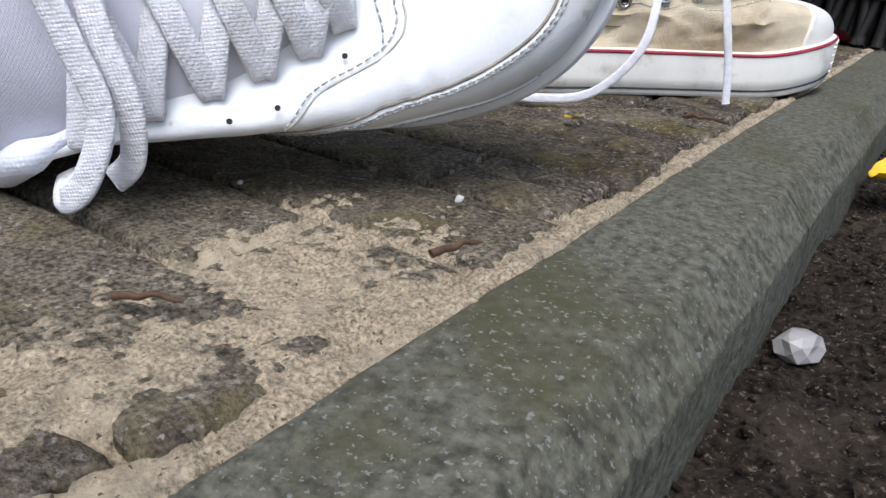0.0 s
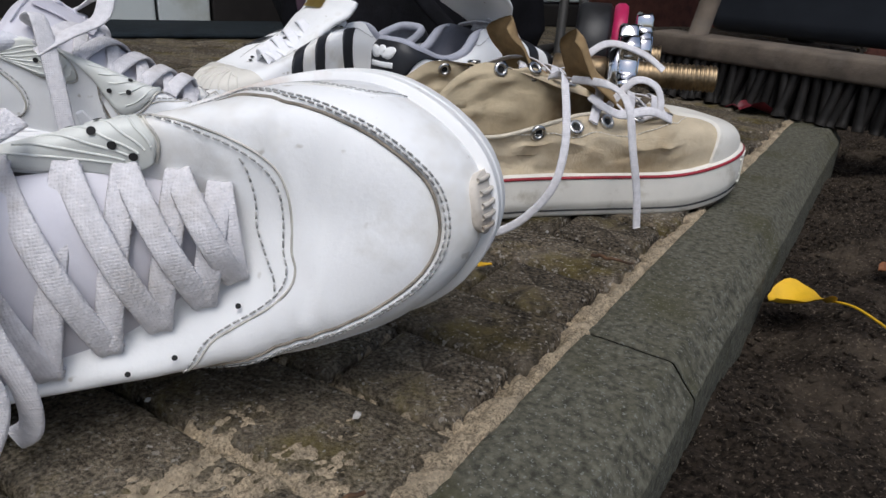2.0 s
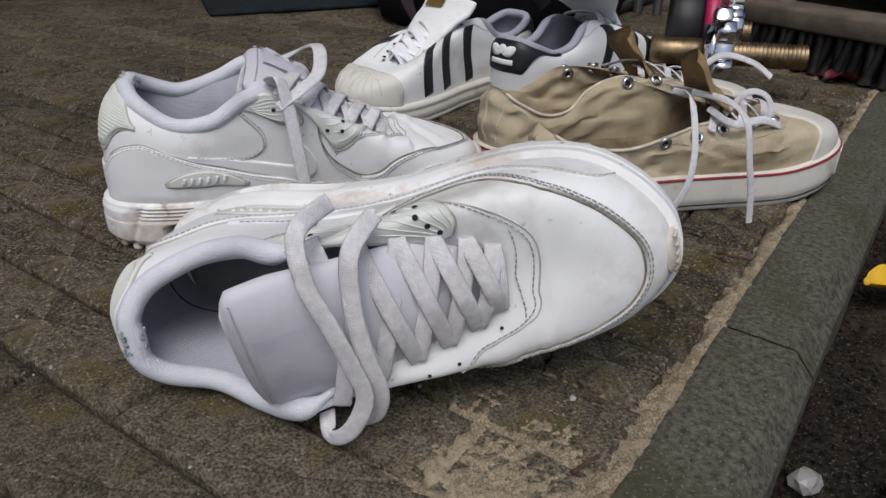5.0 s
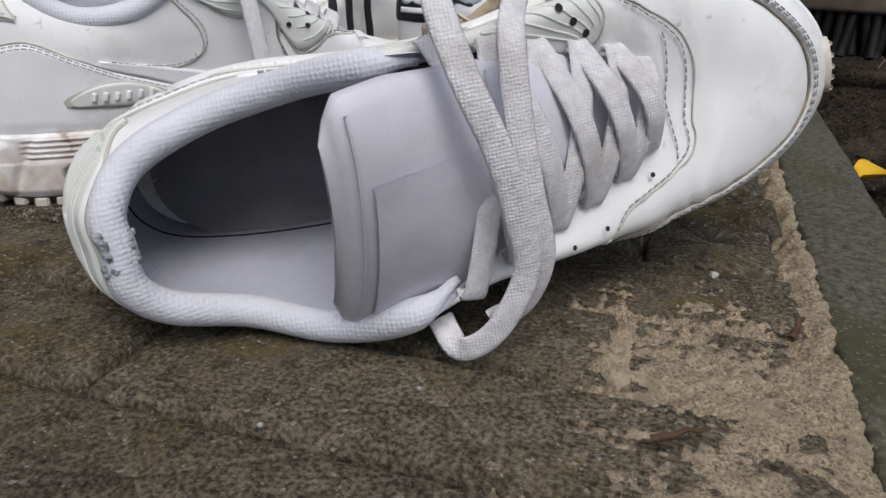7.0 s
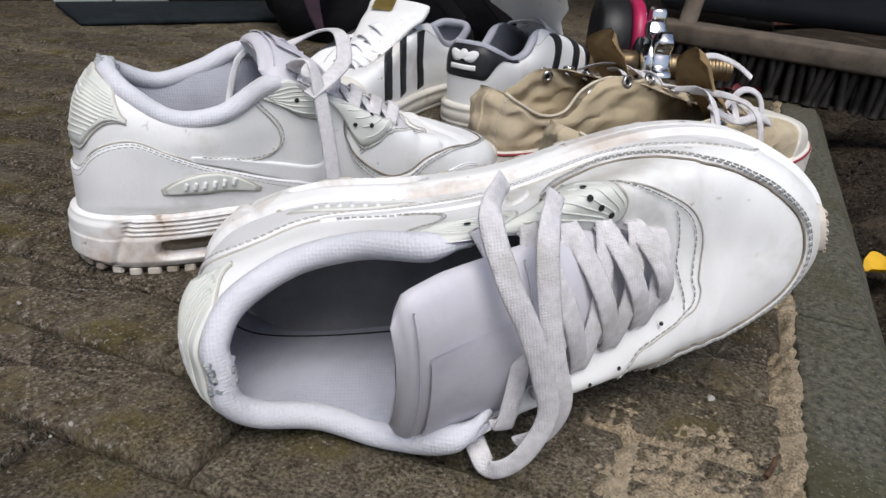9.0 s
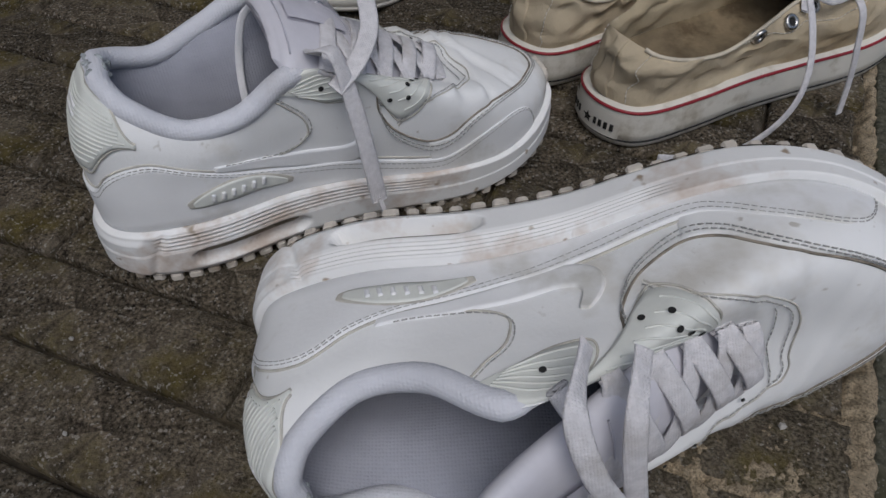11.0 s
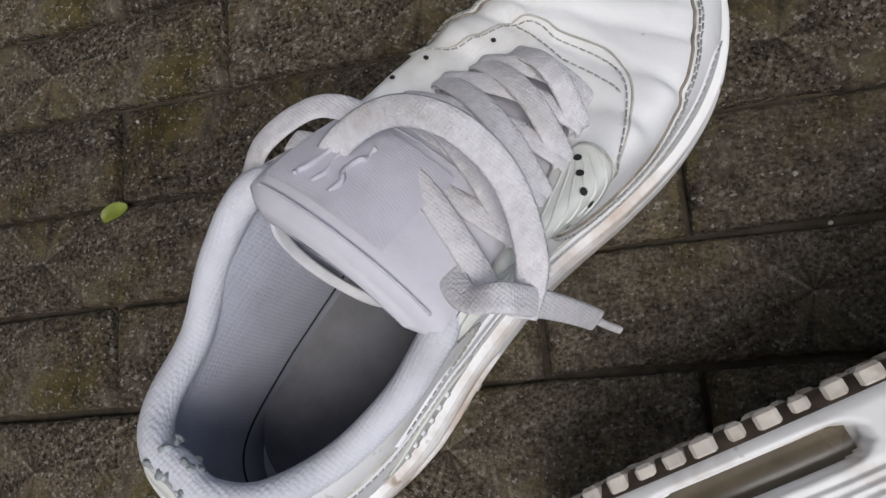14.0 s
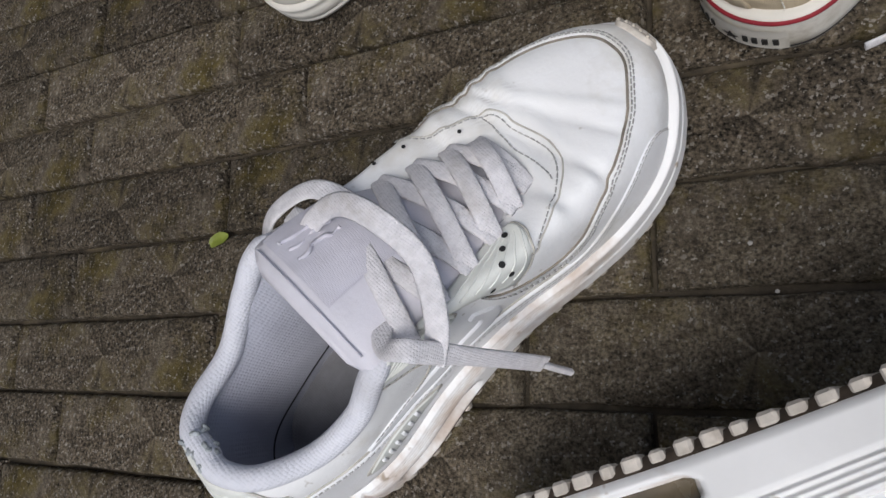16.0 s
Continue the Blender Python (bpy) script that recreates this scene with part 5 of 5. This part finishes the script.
broom = thing("broom", "weathered wooden broom head with black bristles and pole", "broom", pose(-0.17, 0.785, 0.0, 0, 0, -17))
v, f = box(0.42, 0.052, 0.026, 0.004, (0.19, 0, 0.062))
part("broom_head", wobble(v, 30, 0.003), f, WOOD, broom)
tufts = []
for i in range(34):
    for j in range(4):
        x, y = -0.01 + 0.4 * i / 33, -0.018 + 0.012 * j
        dx, dy = rnd.uniform(-0.012, 0.012), rnd.uniform(-0.02, -0.002)
        tufts.append(tube(spline([(x, y, 0.052), (x + dx * 0.4, y + dy * 0.4, 0.028), (x + dx, y + dy, 0.002)], 6), [0.0048, 0.005, 0.0052, 0.0055, 0.0058, 0.006], 7))
part("bristles", *join(*tufts), BRISTLE, broom, "black bristle tufts")
part("broom_pole", *tube(spline([(0.03, 0.005, 0.07), (0.06, 0.10, 0.5), (0.09, 0.2, 1.0)], 20), 0.012, 16), WOOD, broom)

bag = thing("fabric_bag", "slumped black fabric bag with mauve lining on paving", "bag", pose(-0.60, 0.80, 0, 0, 0, 25))
s_ = np.linspace(0, 2 * np.pi, 60, endpoint=False)
rows_ = []
for h, r in ((0, 0.9), (0.01, 1.0), (0.05, 1.05), (0.12, 1.0), (0.2, 0.95), (0.3, 0.9), (0.38, 0.8), (0.42, 0.6), (0.43, 0.1)):
    rows_ += [(0.21 * r * math.cos(t), 0.13 * r * math.sin(t), h) for t in s_]
part("bag_body", wobble(wobble(rows_, 7, 0.035, 5.0) * [1, 1, 1], 22, 0.012), grid_faces(9, 60, False, True), FABRIC, bag)
fold = spline([(-0.10, -0.145, 0.02), (-0.11, -0.17, 0.08), (-0.08, -0.175, 0.14), (-0.09, -0.16, 0.22), (-0.05, -0.15, 0.30)], 30)
part("bag_lining", *ribbon(fold, (0.2, -1, 0.1), np.interp(np.linspace(0, 1, 40), [0, 0.4, 1], [0.01, 0.035, 0.02]), 0.004), FABRIC2, bag, "mauve lining showing")
for k, (x, h) in enumerate(((0.06, 0.26), (0.13, 0.2))):
    part("bag_strap", *ribbon([(x, -0.15, 0.3), (x + 0.02, -0.18, h), (x - 0.03, -0.19, 0.14), (x + 0.04, -0.175, 0.05)], (0, -1, 0.2), 0.02, 0.003), FABRIC, bag)

bin_ = thing("wheeled_bin", "dark grey plastic bin standing behind broom", "bin", pose(0.02, 1.42, 0, 0, 0, -12))
v, f = box(0.52, 0.5, 0.95, 0.03, (0, 0, 0.52), 4)
v = np.array(v)
v[:, :2] *= (0.86 + 0.16 * v[:, 2:3])
part("bin_body", v, f, GREYBIN, bin_)
part("bin_lid", *box(0.58, 0.56, 0.05, 0.018, (0, 0, 1.03), 3), GREYBIN, bin_)
for x in (-0.2, 0.2):
    part("bin_wheel", *turned(lathe([(-0.02, 0.03), (-0.02, 0.085), (0.02, 0.085), (0.02, 0.03)]), Matrix.Translation((x, 0.24, 0.09))), BLACKR, bin_)

bike = thing("metal_frame", "thin black metal frame leaning behind shoes", "frame", pose(-0.42, 1.0, 0, 0, 0, 0))
for x in (0.0, 0.035):
    part("upright", *tube([(x, 0, 0), (x, 0.02, 0.5), (x, 0.03, 1.0)], 0.008, 10), BLACKR, bike)
part("rail", *tube([(-0.25, 0, 0.42), (0.3, 0, 0.42)], 0.008, 10), BLACKR, bike)
part("foot", *tube([(-0.02, -0.1, 0.008), (-0.02, 0.12, 0.008)], 0.008, 10), BLACKR, bike)


house = pose(-1.117, 0.745, 0, 0, 0, 58)


def house_block(name, label, x0, x1, y0, y1, z0, z1, mat, category):
    """A block of the house front, x along it and y into it."""
    ob = part(name, *turned(box(x1 - x0, y1 - y0, z1 - z0, 0.004, ((x0 + x1) / 2, (y0 + y1) / 2, (z0 + z1) / 2)), house), mat, None, "", False)
    return tagged(ob, label, category, kind="structure")


house_block("door_1", "white painted door", 0.08, 0.98, 0.03, 0.08, 0.055, 2.1, DOORPAINT, "door")
house_block("door_frame", "white door frame post", -0.02, 0.075, 0.0, 0.1, 0.0, 2.15, DOORPAINT, "door frame")
house_block("door_sill", "grey threshold under the door", 0.08, 0.98, 0.0, 0.1, 0.0, 0.05, DARKWALL, "sill")
house_block("wall_west", "dark wall beside the white door", -3.2, -0.025, 0.04, 0.2, -0.1, 2.4, DARKWALL, "wall")
house_block("wall_base", "white skirting strip along the wall", -0.12, -0.025, 0.0, 0.036, 0.0, 0.16, DOORPAINT, "trim")
house_block("wall_north", "dark red brick wall behind the bin", 0.985, 4.2, 0.04, 0.2, -0.1, 2.4, REDWALL, "wall")
# Out of view: added to keep skylight off the ground near the house.
house_block("roof_overhang", "unseen dark overhang added to shade the ground along the house front", -3.2, 4.2, -0.80, 0.2, 2.42, 2.52, DARKWALL, "roof")
mat_ = part("door_mat", *turned(box(0.75, 0.22, 0.007, 0.003, (0.25, -0.15, 0.0045)), house), MATM)
tagged(mat_, "dark door mat on the paving", "door mat")


# ---- small things ----
def leaf(name, label, m, length, width, mat, curl=0.3, stem=0.02, seed=0, swing=0.012):
    ob = thing(name, label, "leaf", m)
    r = random.Random(seed)
    us, ws = np.linspace(0, 1, 14), np.linspace(-1, 1, 9)
    v = []
    for u in us:
        hw = width * 0.5 * math.sin(math.pi * (0.06 + 0.9 * u)) ** 0.7
        for w in ws:
            v.append((u * length, w * hw * (1 - 0.3 * curl), curl * (w * w * hw * 0.9 + length * 0.18 * math.sin(5 * u + w)) + 0.002))
    v = wobble(v, 120, 0.0012, seed)
    part("blade", *join((v, grid_faces(14, 9)), (v - [0, 0, 0.0005], grid_faces(14, 9))), mat, ob)
    if stem:
        part("stalk", *tube(spline([(0, 0, 0.003), (-stem * 0.5, 0.4 * swing, 0.005), (-stem, swing, 0.001)], 12), 0.0008, 6), mat, ob)
    return ob


leaf("fallen_leaf", "curled yellow leaf on dark soil", pose(0.085, 0.281, -0.028, 8, -6, 219), 0.038, 0.030, YLEAF, 0.42, 0.006, 1, 0.042)
leaf("fallen_leaf", "brown withered leaf on dark soil", pose(0.105, 0.36, -0.028, 0, 10, 30), 0.02, 0.014, BLEAF, 0.5, 0, 2)
leaf("fallen_leaf", "small green leaf between paving bricks", pose(-0.476, 0.097, 0.002, 0, 10, 30), 0.014, 0.010, GLEAF, 0.2, 0, 3)
leaf("fallen_leaf", "dark red leaf beside the kerb end", pose(-0.06, 0.70, 0.004, 0, 0, 30), 0.04, 0.03, RLEAF, 0.5, 0.01, 4)
leaf("fallen_leaf", "small dull green leaf on dark soil", pose(0.095, 0.06, -0.03, 0, 10, 80), 0.018, 0.013, GLEAF, 0.4, 0, 5)
leaf("fallen_leaf", "tiny dry yellow leaf on paving", pose(-0.072, 0.135, 0.002, 0, 10, 60), 0.009, 0.006, YLEAF, 0.3, 0, 6)


def twig(pts, r, label):
    v, f = tube(wobble(spline(pts, 24), 260, 0.0012), [r * (1 - 0.5 * k / 23) for k in range(24)], 8)
    return tagged(part("twig", v, f, TWIG), label, "twig")


twig([(-0.0185, -0.0445, 0.0055), (-0.0165, -0.040, 0.006), (-0.0150, -0.034, 0.0065), (-0.0135, -0.029, 0.006)], 0.0013, "short dark twig lying on spilled sand")
twig([(-0.0555, -0.109, 0.005), (-0.051, -0.1065, 0.0055), (-0.047, -0.1035, 0.006), (-0.043, -0.100, 0.005)], 0.0011, "thin broken dark twig on spilled sand")
twig([(-0.03, 0.186, 0.004), (-0.018, 0.184, 0.005), (-0.008, 0.190, 0.004)], 0.0012, "thin twig lying beside the kerb")
twig([(0.12, 0.30, -0.03), (0.15, 0.29, -0.024), (0.19, 0.27, -0.028)], 0.0016, "thin pale twig on dark soil")


def stone(x, y, z, r, mat, label, seed, name="pebble"):
    bm = bmesh.new()
    bmesh.ops.create_icosphere(bm, subdivisions=2 if r > 0.004 else 1, radius=r)
    for v in bm.verts:
        v.co *= 1 + (0.5 if r > 0.004 else 0.7) * noise.noise(v.co * (0.9 / r) + Vector((seed, 0, 0)))
        v.co.z *= 0.75
        v.co += Vector((x, y, z))
    bm.verts.index_update()
    out = part(name, [v.co[:] for v in bm.verts], [[v.index for v in f.verts] for f in bm.faces], mat, smooth=False)
    bm.free()
    return tagged(out, label, "pebble")


stone(-0.040, 0.0, 0.0035, 0.0019, PEBBLE, "tiny white pebble on spilled sand", 1)
stone(0.060, 0.058, -0.037, 0.0072, CLEAR, "pale quartz stone on dark soil", 5, "stone")
for k in range(26):
    x, y = rnd.uniform(-0.6, -0.05), rnd.uniform(-0.22, 0.25)
    stone(x, y, 0.0012, rnd.uniform(0.0006, 0.0012), PEBBLE, "tiny pale grit stone on paving", k, "grit")
stalks = []
for k in range(60):
    x, y = rnd.uniform(0.18, 0.6), rnd.uniform(0.35, 1.2)
    a, l_ = rnd.uniform(0, 6.28), rnd.uniform(0.03, 0.11)
    stalks.append(tube(spline([(x, y, -0.035), (x + 0.3 * l_ * math.cos(a), y + 0.3 * l_ * math.sin(a), -0.02 + 0.1 * l_), (x + l_ * math.cos(a), y + l_ * math.sin(a), -0.028)], 8), 0.001, 5))
tagged(part("dry_stalks", *join(*stalks), WOOD), "dry plant stalks strewn on the soil", "plant litter", kind="stuff")
for k, (x, y, h, lean) in enumerate(((0.26, 0.95, 0.9, 0.25), (0.33, 1.0, 0.8, 0.3), (0.4, 0.9, 0.7, -0.2))):
    tagged(part("plant_stem", *tube(wobble(spline([(x, y, -0.05), (x + lean * 0.4, y + 0.05, h * 0.5), (x + lean, y + 0.1, h)], 20), 12, 0.01), 0.006, 8), WOOD), "bare brown plant stem rising from the soil", "plant")


# ---- paving bricks ----
def brick_mesh(sx, seed):
    """A concrete paving brick, its top at z 0 and its worn edges rounded."""
    sy, r = ROW - 0.0026, 0.0026
    xs = np.r_[-sx / 2, -sx / 2 + r * 0.4, np.linspace(-sx / 2 + r * 1.3, sx / 2 - r * 1.3, 12), sx / 2 - r * 0.4, sx / 2]
    ys = np.r_[-sy / 2, -sy / 2 + r * 0.4, np.linspace(-sy / 2 + r * 1.3, sy / 2 - r * 1.3, 5), sy / 2 - r * 0.4, sy / 2]
    v = []
    for i, x in enumerate(xs):
        for j, y in enumerate(ys):
            e = min(i, len(xs) - 1 - i, j, len(ys) - 1 - j)
            z = (-0.0042, -0.0014, 0.0)[min(e, 2)]
            z += 0.0007 * n3(x, y, 60, seed) + (0.0012 * n3(x, y, 90, seed + 3) if e < 2 else 0)
            v.append((x + (0.0012 * n3(x, y, 70, seed + 5) if e == 0 else 0), y + (0.0012 * n3(x, y, 70, seed + 7) if e == 0 else 0), z))
    a, b = len(xs), len(ys)
    f = grid_faces(a, b)
    rim = [i * b for i in range(a)] + [(a - 1) * b + j for j in range(1, b)] + [i * b + b - 1 for i in range(a - 2, -1, -1)] + [j for j in range(b - 2, 0, -1)]
    k = len(v)
    v += [(v[i][0], v[i][1], -0.03) for i in rim]
    f += [(rim[i], k + i, k + (i + 1) % len(rim), rim[(i + 1) % len(rim)]) for i in range(len(rim))]
    me = bpy.data.meshes.new("brick")
    me.from_pydata(v, [], f)
    me.materials.append(BRICK)
    me.polygons.foreach_set("use_smooth", [True] * len(me.polygons))
    return me


brick_data = [brick_mesh(LONG - 0.0026, k * 11.0) for k in range(8)]
short_data = [brick_mesh(0.0525, 90.0 + k * 11.0) for k in range(4)]
far_v, far_f, count = [], [], 0
br = random.Random(11)
spots = []
for k in range(-18, 76):
    shift = -0.471 if k % 2 == 0 else -0.613
    n = 0
    while shift + LONG < 0.06:
        shift += LONG
    x1 = shift
    while x1 > -4.1:
        x0, xe = x1 - LONG, x1
        if xe > -0.004:
            xe = -0.0105
        if k % 2 == 0 and xe == x1 and n == 0 and x1 < -0.03:
            spots.append((k, (x1 - 0.012) / 2 - 0.001, "short"))
        spots.append((k, (x0 + xe) / 2, "long"))
        n += 1
        x1 = x0
spots.sort(key=lambda q: (q[1] + 0.3) ** 2 * 0.8 + (row_y(q[0], q[1]) - 0.12) ** 2)
for k, xm, kind in spots:
    y = row_y(k, xm) + ROW / 2
    if y < -1.5 or y > 4.1:
        continue
    data = br.choice(brick_data if kind == "long" else short_data)
    m = pose(xm, y, br.uniform(-0.0012, 0.0010), br.uniform(-0.8, 0.8), br.uniform(-0.3, 0.3), math.degrees(TURN_ROWS) + br.uniform(-0.5, 0.5) + 180 * br.randint(0, 1))
    if count < 300:
        ob = new("brick", data)
        ob.parent = pavement
        ob.matrix_world = m
        count += 1
    else:
        q = len(far_v)
        far_v += [(m @ v.co)[:] for v in data.vertices]
        far_f += [tuple(i + q for i in p.vertices) for p in data.polygons]
rest = part("far_bricks", far_v, far_f, BRICK, pavement)
tagged(rest, kind="stuff")
